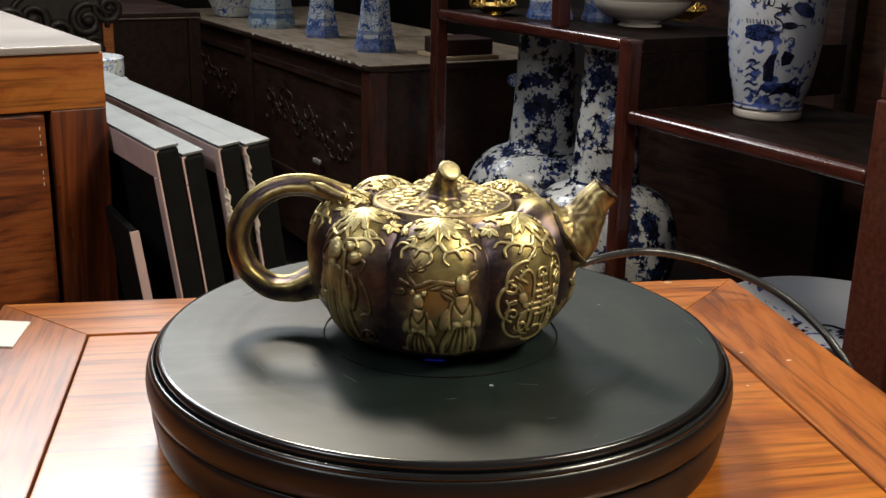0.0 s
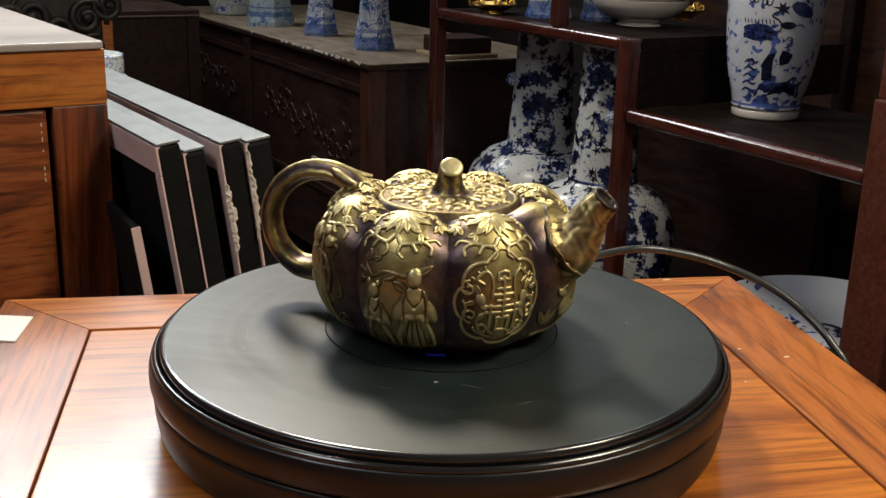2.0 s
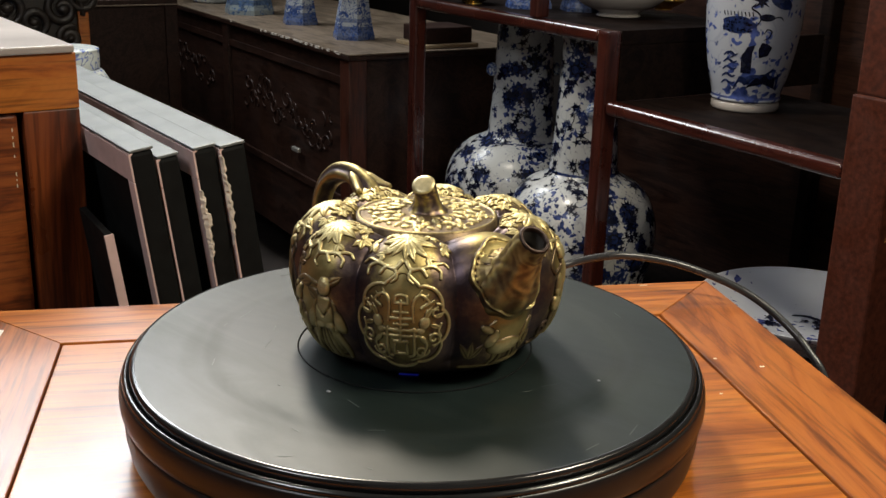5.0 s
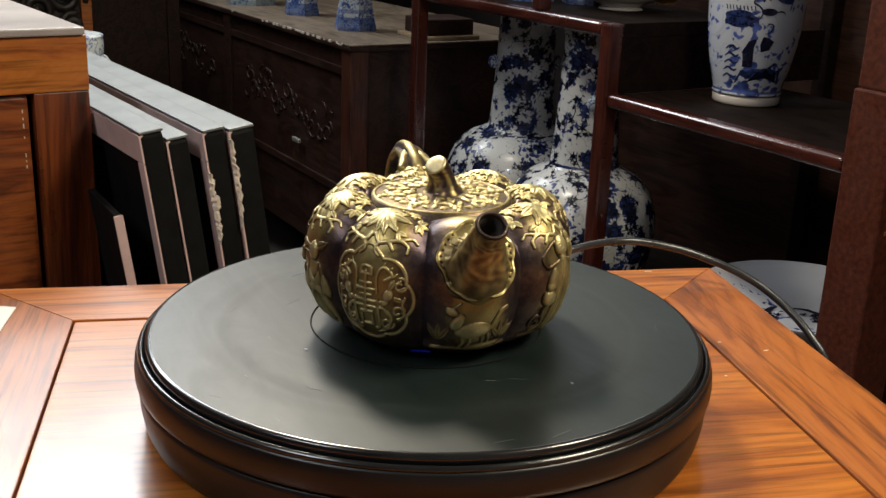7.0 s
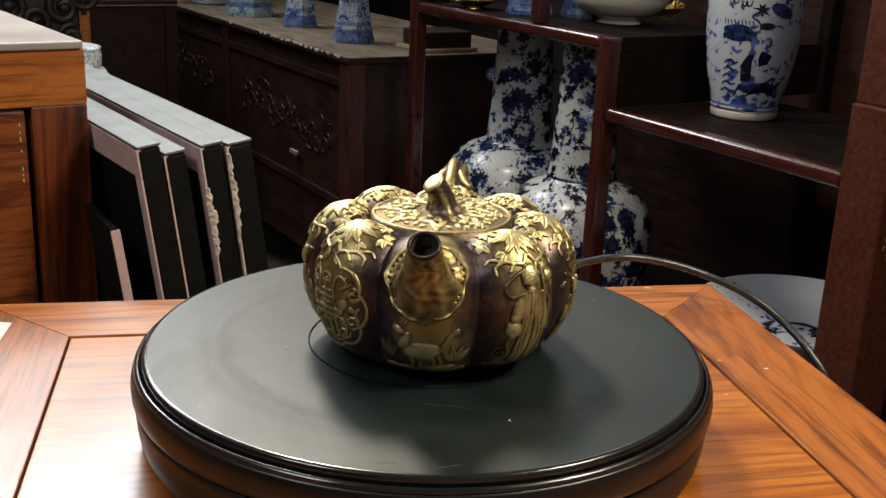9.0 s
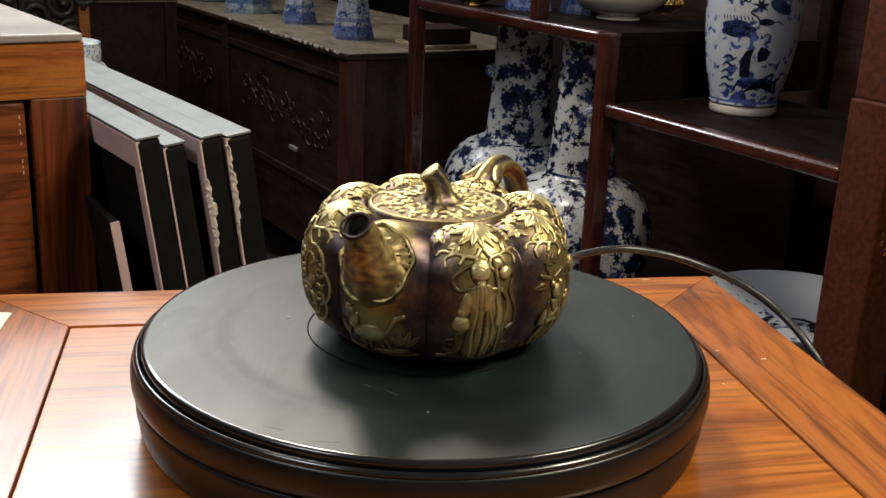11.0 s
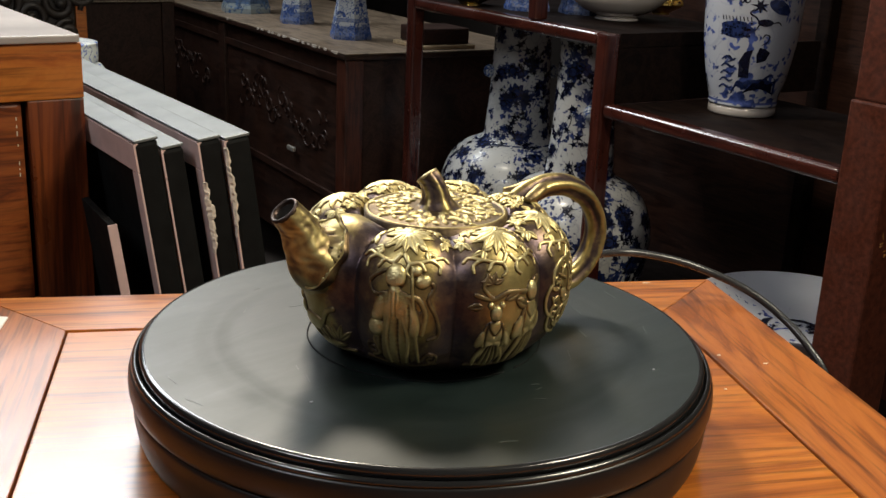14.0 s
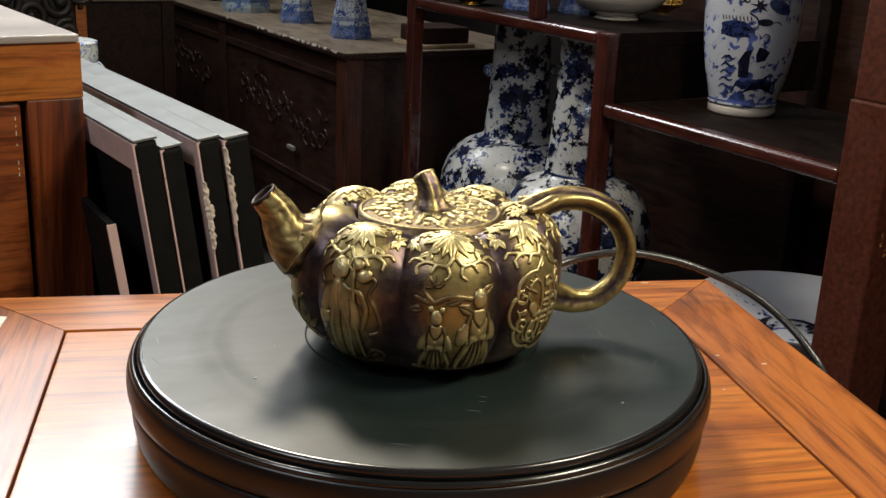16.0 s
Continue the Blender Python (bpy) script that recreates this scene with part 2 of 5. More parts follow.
RIM_BLACK = plain("polished_black_rim", (0.012, 0.012, 0.0125), 0.19, vary=0.2, scale=60, bumpy=0.02, shine=0.75)
CABLE = plain("black_cable_sheath", (0.030, 0.031, 0.033), 0.26, vary=0.2, scale=90)
MARK = plain("pale_grey_print", (0.34, 0.34, 0.38), 0.5)
SCUFF = plain("grey_scuff", (0.085, 0.10, 0.095), 0.6)
SILVER = plain("dull_white_metal", (0.6, 0.58, 0.52), 0.35, metal=0.7)
GOLDEN = plain("gilt_metal", (0.75, 0.52, 0.16), 0.28, metal=1.0, vary=0.2, scale=50, bumpy=0.3)
GILT = plain("faded_gilt_paint", (0.30, 0.14, 0.035), 0.5, metal=0.3, vary=0.4, scale=90)
BLUE_LED = plain("blue_indicator", (0.02, 0.03, 0.3), 0.3, emit=((0.03, 0.05, 1.0), 0.05))
PAPER = plain("white_paper", (0.78, 0.77, 0.74), 0.7, vary=0.03)
SPECK = plain("pale_chip", (0.7, 0.62, 0.5), 0.7)
BODY_BRASS = brass_patina("patinated_brass_body", [(0.05, (0.070, 0.050, 0.058)), (0.26, (0.17, 0.118, 0.085)), (0.42, (0.40, 0.312, 0.122)), (0.80, (0.60, 0.495, 0.21))], 0.40)
RELIEF_BRASS = brass_patina("rubbed_brass_relief", [(0.12, (0.055, 0.038, 0.032)), (0.42, (0.21, 0.150, 0.075)), (0.70, (0.48, 0.392, 0.168)), (0.97, (0.70, 0.605, 0.32))], 0.43)
BRIGHT_BRASS = plain("rubbed_bright_brass", (0.62, 0.53, 0.30), 0.42, metal=0.85, vary=0.25, scale=220, bumpy=0.3)
POT_INSIDE = plain("dark_inside", (0.02, 0.015, 0.01), 0.7)
VASE_FLORAL = porcelain("blue_white_floral", 0.22, 0.9, ground=(0.60, 0.61, 0.60), blue=(0.011, 0.020, 0.075), lines=0.2)
COBALT = plain("dark_cobalt_paint", (0.0050, 0.0070, 0.023), 0.25, vary=0.5, scale=130, bumpy=0.0)
RED_GLAZE = plain("dull_red_glaze", (0.16, 0.035, 0.035), 0.25, vary=0.5, scale=120, bumpy=0.0)
COBALT_WASH = plain("cobalt_wash", (0.017, 0.030, 0.105), 0.25, vary=0.6, scale=110, bumpy=0.0)
VASE_HEX = porcelain("blue_white_hexagonal", 0.50, 0.5, ground=(0.48, 0.52, 0.56), blue=(0.018, 0.040, 0.13), bands=((0.0, 0.035, 0.75), (0.045, 0.055, 0.6)))
VASE_SCENE = porcelain("blue_white_scenic", 0.30, 1.5, ground=(0.45, 0.475, 0.54), blue=(0.02, 0.035, 0.13), bands=((0.022, 0.026, 0.9), (0.224, 0.5, 0.85)), lines=0.15)
VASE_BANDED = porcelain("blue_green_banded", 0.1, 0.9, ground=(0.30, 0.36, 0.38), blue=(0.03, 0.06, 0.13), bands=((0.03, 0.045, 0.8), (0.055, 0.06, 0.8)))
DISH = porcelain("painted_dish_glaze", 0.02, 1.5, ground=(0.62, 0.64, 0.70), blue=(0.03, 0.04, 0.14), lines=0.0)
BOWL = plain("cream_porcelain", (0.50, 0.46, 0.43), 0.15, vary=0.04, scale=20, bumpy=0.0)
JAR = porcelain("pale_green_jar", 0.15, 0.9, ground=(0.72, 0.78, 0.78))
WALL_DARK = plain("dark_panelled_wall", (0.025, 0.019, 0.016), 0.7, vary=0.3, scale=6)
WALL_PALE = plain("plain_plaster", (0.42, 0.40, 0.38), 0.85, vary=0.06, scale=8)
FLOOR = plain("dark_floor_tile", (0.06, 0.05, 0.045), 0.4, vary=0.3, scale=5)
LAMP_WHITE = plain("white_lamp_housing", (0.75, 0.75, 0.72), 0.5)


# ---- building tools ----
def part(name, bm, mat, parent, label="", smooth=False):
    """One bmesh as one mesh object under a thing or a part."""
    me = bpy.data.meshes.new(name)
    bmesh.ops.recalc_face_normals(bm, faces=bm.faces)
    bm.to_mesh(me)
    bm.free()
    return part_mesh(name, me, mat, parent, label, smooth)


def part_mesh(name, me, mat, parent, label="", smooth=True):
    if not me.materials:
        me.materials.append(mat)
    if smooth:
        me.polygons.foreach_set("use_smooth", [True] * len(me.polygons))
    ob = new(name, me)
    ob.parent = parent
    if label:
        ob["label"] = label
    return ob


def thing(name, m, label, category, group="", kind=""):
    ob = new(name)
    ob.empty_display_size = 0.05
    ob.matrix_world = m
    return tagged(ob, label, category, group, kind)


def box(size, centre=(0, 0, 0), bevel=0.002, bm=None, segs=2):
    """A bevelled block, added to bm."""
    out = bm or bmesh.new()
    one = bmesh.new()
    bmesh.ops.create_cube(one, size=1, matrix=Matrix.Translation(centre) @ Matrix.Diagonal((*size, 1)))
    if bevel:
        bmesh.ops.bevel(one, geom=one.edges[:], offset=min(bevel, min(size) * 0.45), segments=segs, affect="EDGES", profile=0.6)
    tmp = bpy.data.meshes.new("tmp")
    one.to_mesh(tmp)
    one.free()
    out.from_mesh(tmp)
    bpy.data.meshes.remove(tmp)
    return out


def span(a0, a1, b0, b1, z0, z1, origin=(0, 0, 0), bevel=0.002, bm=None):
    """A bevelled block between two corners, about an origin."""
    c = ((a0 + a1) / 2 - origin[0], (b0 + b1) / 2 - origin[1], (z0 + z1) / 2 - origin[2])
    return box((abs(a1 - a0), abs(b1 - b0), abs(z1 - z0)), c, bevel, bm)


def curve_through(points, n):
    """Catmull-Rom through points, n samples."""
    p = np.array(points, float)
    p = np.vstack([2 * p[0] - p[1], p, 2 * p[-1] - p[-2]])
    k = len(p) - 3
    out = []
    for s in np.linspace(0, k, n):
        i = min(int(s), k - 1)
        t = s - i
        a, b, c, d = p[i:i + 4]
        out.append(0.5 * (2 * b + (c - a) * t + (2 * a - 5 * b + 4 * c - d) * t * t + (3 * b - a - 3 * c + d) * t ** 3))
    return np.array(out)


def loft_mesh(name, spine, radii, seg=24, ribs=0, depth=0.0, twist=0.0, flat=1.0, caps=True, base=0.55, crinkle=0.0):
    """A tube along a spine, with ribs running along it. Returns a mesh with the relief attribute."""
    spine = np.array(spine, float)
    n = len(spine)
    radii = np.interp(np.linspace(0, 1, n), np.linspace(0, 1, len(radii)), radii)
    tan = np.gradient(spine, axis=0)
    tan /= np.linalg.norm(tan, axis=1)[:, None]
    ref = np.array([0, 1.0, 0]) if abs(tan[:, 1]).max() < 0.9 else np.array([1.0, 0, 0])
    verts, rel = [], []
    th = np.linspace(0, 2 * math.pi, seg, endpoint=False)
    for i in range(n):
        s = ref - tan[i] * (ref @ tan[i])
        s /= np.linalg.norm(s)
        u = np.cross(tan[i], s)
        wave = np.cos(ribs * th + twist * i / n) if ribs else np.zeros(seg)
        fold = np.sin(7 * th + 3 * math.sin(0.23 * i) + 0.15 * i) * np.sin(0.31 * i + 2 * np.cos(3 * th))
        r = radii[i] * (1 + depth * wave + crinkle * fold)
        verts.extend(spine[i] + np.outer(np.cos(th) * r * flat, s) + np.outer(np.sin(th) * r, u))
        rel.extend(base + min(0.24, 2.4 * depth) * wave + 11 * crinkle * fold)
    faces = [(i * seg + j, i * seg + (j + 1) % seg, (i + 1) * seg + (j + 1) % seg, (i + 1) * seg + j) for i in range(n - 1) for j in range(seg)]
    if caps:
        faces += [tuple(range(seg))[::-1], tuple(range((n - 1) * seg, n * seg))]
    return raw_mesh(name, verts, faces, rel)


def raw_mesh(name, verts, faces, rel=None):
    me = bpy.data.meshes.new(name)
    me.from_pydata([tuple(v) for v in verts], [], faces)
    if rel is not None:
        me.attributes.new("relief", "FLOAT", "POINT").data.foreach_set("value", np.asarray(rel, dtype=np.float32))
    me.update()
    return me


def lathe(profile, seg=64, samples=60, smooth=True, sides=0, phase=0.0):
    """A turned form from (r, z) points; with sides it is a prism of that many sides."""
    pr = curve_through(profile, samples) if smooth else np.array(profile, float)
    seg = sides or seg
    bm = bmesh.new()
    rings = []
    for r, z in pr:
        r = max(r, 1e-5)
        rings.append([bm.verts.new((r * math.cos(2 * math.pi * j / seg + phase), r * math.sin(2 * math.pi * j / seg + phase), z)) for j in range(seg)])
    for a, b in zip(rings, rings[1:]):
        for j in range(seg):
            bm.faces.new((a[j], a[(j + 1) % seg], b[(j + 1) % seg], b[j]))
    bm.faces.new(rings[0][::-1])
    bm.faces.new(rings[-1])
    return bm


# ---- the shop ----
TOP = 0.75          # table top
DISC = 0.798        # turntable plate, upper face


def room_block(name, a0, a1, b0, b1, z0, z1, mat, label, category):
    c = ((a0 + a1) / 2, (b0 + b1) / 2, z0)
    bm = span(a0, a1, b0, b1, z0, z1, c, 0)
    me = bpy.data.meshes.new(name)
    bm.to_mesh(me)
    bm.free()
    me.materials.append(mat)
    ob = new(name, me)
    ob.matrix_world = at_room(*c)
    return tagged(ob, label, category, kind="structure")


def structure():
    room_block("floor", -2.4, 2.2, -2.4, 4.8, -0.1, 0.0, FLOOR, "dark worn tiled shop floor", "floor")
    room_block("ceiling", -2.4, 2.2, -2.4, 4.8, 2.8, 2.9, WALL_PALE, "plain pale plaster ceiling with lamps", "ceiling")
    room_block("wall_north", -2.4, 2.2, 4.8, 4.9, 0, 2.8, WALL_DARK, "dark brown panelled shop wall", "wall")
    room_block("wall_south", -2.4, 2.2, -2.5, -2.4, 0, 2.8, WALL_PALE, "plain pale plaster wall", "wall")
    room_block("wall_east", 2.2, 2.3, -2.4, 4.8, 0, 2.8, WALL_DARK, "dark brown panelled shop wall", "wall")
    room_block("wall_west", -2.5, -2.4, -2.4, 4.8, 0, 2.8, WALL_DARK, "dark brown panelled shop wall", "wall")


structure()


# Invented housings and rods for the area lights, all out of view.
def lamp_housings():
    for place, aim, w, d, watts, colour in LAMPS:
        m = look(place, aim)
        lamp = thing("unseen_lamp", m, "unseen white housing and rod added round an area light", "lamp", "ceiling lamps")
        bm = bmesh.new()
        for sx, sy, cx, cy in ((w + 0.06, 0.02, 0, d / 2 + 0.02), (w + 0.06, 0.02, 0, -d / 2 - 0.02), (0.02, d + 0.02, w / 2 + 0.02, 0), (0.02, d + 0.02, -w / 2 - 0.02, 0)):
            box((sx, sy, 0.06), (cx, cy, 0.02), 0.003, bm)
        part("frame", bm, LAMP_WHITE, lamp)
        part("back", box((w + 0.04, d + 0.04, 0.01), (0, 0, 0.055), 0.002), LAMP_WHITE, lamp)
        rod = bmesh.new()
        up = m.inverted() @ Vector((place[0], place[1], 2.8))
        mid = (up + Vector((0, 0, 0.06))) / 2
        way = (up - Vector((0, 0, 0.06)))
        bmesh.ops.create_cone(rod, cap_ends=True, segments=10, radius1=0.008, radius2=0.008, depth=way.length,
                              matrix=Matrix.Translation(mid) @ way.to_track_quat("Z", "Y").to_matrix().to_4x4())
        part("hanging_rod", rod, LAMP_WHITE, lamp)


lamp_housings()


# ---- the table ----
def quad_prism(points, z0, z1, bevel=0.0004):
    bm = bmesh.new()
    low = [bm.verts.new((x, y, z0)) for x, y in points]
    high = [bm.verts.new((x, y, z1)) for x, y in points]
    n = len(points)
    bm.faces.new(low[::-1])
    bm.faces.new(high)
    for i in range(n):
        bm.faces.new((low[i], low[(i + 1) % n], high[(i + 1) % n], high[i]))
    bmesh.ops.recalc_face_normals(bm, faces=bm.faces)
    bmesh.ops.bevel(bm, geom=bm.edges[:], offset=bevel, segments=2, affect="EDGES")
    return bm


def wooden_table():
    t = thing("wooden_table", pose(0, 0, 0), "polished orange-brown rosewood table with a mitred frame", "table")
    x0, x1, y0, y1, w = -0.272, 0.268, -0.36, 0.205, 0.064
    g = 0.0001
    part("far_rail", quad_prism([(x0, y1), (x0 + w - g, y1 - w + g), (x1 - w - g, y1 - w + g), (x1 - g * 1.4, y1)], TOP - 0.03, TOP), TABLE_X, t)
    part("near_rail", quad_prism([(x0, y0), (x1, y0), (x1 - w, y0 + w - g), (x0 + w, y0 + w - g)], TOP - 0.03, TOP), TABLE_X, t)
    part("side_rail", quad_prism([(x1, y1), (x1 - w, y1 - w), (x1 - w, y0 + w), (x1, y0 + g)], TOP - 0.03, TOP), TABLE_Y, t)
    part("side_rail", quad_prism([(x0, y1 - g * 1.4), (x0, y0 + g), (x0 + w, y0 + w), (x0 + w, y1 - w)], TOP - 0.03, TOP), TABLE_Y, t)
    part("centre_panel", span(x0 + w + 0.0015, x1 - w - 0.0015, y0 + w + 0.0015, y1 - w - 0.0015, TOP - 0.022, TOP - 0.0008, bevel=0.0008), TABLE_X, t)
    part("panel_backing", span(x0 + 0.03, x1 - 0.03, y0 + 0.03, y1 - 0.03, TOP - 0.034, TOP - 0.0235, bevel=0), CHEST, t)
    for name, a in (("apron", (x0 + 0.03, x1 - 0.03, y1 - 0.035, y1 - 0.015)), ("apron", (x0 + 0.03, x1 - 0.03, y0 + 0.015, y0 + 0.035))):
        part(name, span(*a, TOP - 0.11, TOP - 0.031), TABLE_X, t)
    for a in ((x1 - 0.035, x1 - 0.015, y0 + 0.06, y1 - 0.06), (x0 + 0.015, x0 + 0.035, y0 + 0.06, y1 - 0.06)):
        part("apron", span(*a, TOP - 0.11, TOP - 0.031), TABLE_Y, t)
    for x in (x0 + 0.035, x1 - 0.035):
        for y in (y0 + 0.04, y1 - 0.04):
            part("leg", span(x - 0.02, x + 0.02, y - 0.02, y + 0.02, 0, TOP - 0.031, bevel=0.004), CAB_Z, t)
    for x, y, s in ((0.209, 0.060, 1.0), (0.234, 0.044, 1.3), (0.214, 0.2005, 2.6), (0.190, 0.010, 0.7), (-0.244, 0.02, 0.8)):
        part("chip", box((0.0022 * s, 0.0011, 0.0004), (x, y, TOP + 0.0001), 0), SPECK, t, "pale chip in the varnish")


wooden_table()


def paper_slip():
    ob = part("paper_slip", quad_prism([(-0.292, 0.132), (-0.250, 0.122), (-0.247, 0.166), (-0.289, 0.176)], 0, 0.0012, 0.0003), PAPER, None)
    ob.matrix_world = pose(0, 0, TOP)
    tagged(ob, "small white paper slip lying on the table", "paper")


paper_slip()


# ---- the turntable ----
def turntable():
    t = thing("turntable", pose(0, 0, TOP), "round black motorised display turntable standing on the table", "turntable")
    h = DISC - TOP
    base = lathe([(0.0, 0.0), (0.149, 0.0), (0.1512, 0.002), (0.1530, 0.006), (0.1545, 0.014), (0.1550, 0.0225), (0.1546, 0.0250), (0.1538, 0.0257), (0.10, 0.0257)], 200, smooth=False)
    part("base", base, GLOSS_BLACK, t, smooth=True)
    skirt = lathe([(0.10, 0.0268), (0.1550, 0.0268), (0.1560, 0.0276), (0.1566, 0.0300), (0.1568, 0.0335), (0.1565, 0.0370), (0.1557, 0.0405), (0.1552, 0.0417), (0.10, 0.0417)], 220, smooth=False)
    part("skirt", skirt, GLOSS_BLACK, t, smooth=True)
    rim = lathe([(0.10, 0.0418), (0.1551, 0.0418), (0.1544, 0.0432), (0.1535, 0.0441), (0.1526, 0.0442), (0.1519, 0.0436), (0.1513, 0.0425), (0.10, 0.0425)], 220, smooth=False)
    part("rim", rim, RIM_BLACK, t, "thin polished black rim", smooth=True)
    plate = lathe([(0.0, 0.0428), (0.1480, 0.0428), (0.1481, h), (0.0, h)], 200, smooth=False)
    top = part("plate", plate, BLACK, t, "dusty matt black rotating plate")
    for p in top.data.polygons:
        p.use_smooth = abs(p.normal.z) < 0.98
    edge = lathe([(0.1482, 0.0428), (0.1506, 0.0428), (0.1509, 0.0440), (0.1509, 0.0458), (0.1506, 0.0470), (0.1500, h - 0.0004), (0.1492, h), (0.1482, h)], 220, smooth=False)
    bmesh.ops.delete(edge, geom=[f for f in edge.faces if len(f.verts) > 4], context="FACES_ONLY")
    part("plate_edge", edge, RIM_BLACK, top, "worn shiny edge of the plate", smooth=True)
    ring = loft_mesh("centre_ring", [(0.0635 * math.cos(k * math.pi / 48), 0.0635 * math.sin(k * math.pi / 48), h + 0.0004) for k in range(97)], [0.0004], 8, caps=False)
    part_mesh("centre_ring", ring, BOARD, top, "thin black ring")
    for x, y, s in ((0.012, -0.075, 1.0), (0.10, 0.03, 0.7), (-0.06, 0.11, 0.6)):
        part("dust_speck", box((0.002 * s, 0.0014 * s, 0.0004), (x, y, h + 0.0002), 0), MARK, top)
    rnd = random.Random(11)
    for k in range(26):
        r, az, ln = rnd.uniform(0.075, 0.142), rnd.uniform(0, 360), rnd.uniform(0.003, 0.013)
        bm = box((ln, 0.00035, 0.0001), (0, 0, 0), 0)
        bmesh.ops.transform(bm, matrix=pose(0, 0, 0, 0, 0, az) @ pose(r, 0, h + 0.00006, 0, 0, 90 + rnd.uniform(-35, 35)), verts=bm.verts)
        part("scratch", bm, SCUFF, top, "fine grey scuff")
    for az, w in ((-113, 0.020), (-104, 0.016)):
        bm = bmesh.new()
        m = pose(0, 0, 0, 0, 0, az)
        tmp = box((0.0012, w, 0.0028), (0.1540, 0, 0.0080), 0)
        bmesh.ops.transform(tmp, matrix=m, verts=tmp.verts)
        part("printed_mark", tmp, MARK, t, "worn pale printed mark")
    bm = box((0.0008, 0.010, 0.0006), (0.0425, 0, h + 0.0004), 0)
    bmesh.ops.transform(bm, matrix=pose(0, 0, 0, 0, 0, -104), verts=bm.verts)
    part("indicator_light", bm, BLUE_LED, t, "small blue indicator light")
    plug = box((0.022, 0.014, 0.014), (0.152, 0, 0.010), 0.003)
    bmesh.ops.transform(plug, matrix=pose(0, 0, 0, 0, 0, 60), verts=plug.verts)
    part("socket", plug, GLOSS_BLACK, t)
    return t, top


def power_cable():
    pts = [(0.081, 0.140, 0.761), (0.107, 0.168, 0.766), (0.146, 0.185, 0.775), (0.183, 0.181, 0.782), (0.220, 0.179, 0.777), (0.249, 0.171, 0.769),
           (0.274, 0.153, 0.7595), (0.293, 0.134, 0.746), (0.305, 0.110, 0.730), (0.314, 0.090, 0.705), (0.325, 0.06, 0.62), (0.345, 0.04, 0.35),
           (0.36, 0.03, 0.02), (0.42, 0.08, 0.004), (0.7, 0.2, 0.004)]
    me = loft_mesh("power_cable", curve_through(pts, 140), [0.0029], 14)
    ob = part_mesh("power_cable", me, CABLE, None)
    tagged(ob, "thick black power cable arching from the turntable to the floor", "cable")


TURNTABLE, PLATE = turntable()
power_cable()


# ---- furniture round the table ----
class Block:
    """A piece of furniture in shop axes: an Empty at its base, parts given by their corners."""

    def __init__(self, name, a, b, z, label, category, group="", turn=0):
        self.o = (a, b, z)
        self.ob = thing(name, at_room(a, b, z, 0, 0, turn), label, category, group)

    def add(self, name, a0, a1, b0, b1, z0, z1, mat, bevel=0.002, label="", parent=None):
        return part(name, span(a0, a1, b0, b1, z0, z1, self.o, bevel), mat, parent or self.ob, label)


def side_cabinet():
    c = Block("side_cabinet", -0.068, 0.472, 0, "reddish rosewood cabinet with a grey marble top", "cabinet", turn=4.5)
    a0, a1, b0, b1 = -0.78, -0.068, 0.472, 1.00
    c.add("marble_top", a0 - 0.004, a1 - 0.002, b0 - 0.004, b1, 0.8995, 0.906, STONE, 0.0015, "grey marble top with a pale edge")
    c.add("top_rail", a0, a1, b0, b0 + 0.03, 0.8518, 0.8993, CAB_X, 0.0012)
    c.add("stile", a1 - 0.047, a1, b0 + 0.001, b0 + 0.03, 0.06, 0.8515, CAB_Z, 0.0012)
    c.add("stile", a0, a0 + 0.047, b0 + 0.001, b0 + 0.03, 0.06, 0.8515, CAB_Z, 0.0012)
    door = c.add("door", a0 + 0.05, a1 - 0.0505, b0 + 0.006, b0 + 0.028, 0.10, 0.8505, CAB_DOOR, 0.004)
    c.add("door_handle", a0 + 0.34, a0 + 0.352, b0 - 0.008, b0 + 0.006, 0.50, 0.56, SILVER, 0.003, parent=door)
    c.add("plinth", a0, a1, b0 + 0.012, b1, 0, 0.0595, CAB_X, 0.003)
    c.add("side_panel", a1 - 0.022, a1 - 0.002, b0 + 0.0305, b1, 0.06, 0.899, CAB_Z, 0.002)
    c.add("side_panel", a0 + 0.002, a0 + 0.022, b0 + 0.0305, b1, 0.06, 0.899, CAB_Z, 0.002)
    c.add("back_panel", a0 + 0.0225, a1 - 0.0225, b1 - 0.02, b1 - 0.002, 0.06, 0.899, CAB_Z, 0.002)
    for z, l in ((0.838, 0.003), (0.831, 0.002), (0.826, 0.004), (0.815, 0.002), (0.800, 0.003), (0.794, 0.0015), (0.79, 0.003)):
        c.add("scratch", -0.1245, -0.1238, b0 + 0.0052, b0 + 0.0062, z - l, z, SPECK, 0, "pale scratch", parent=door)


side_cabinet()


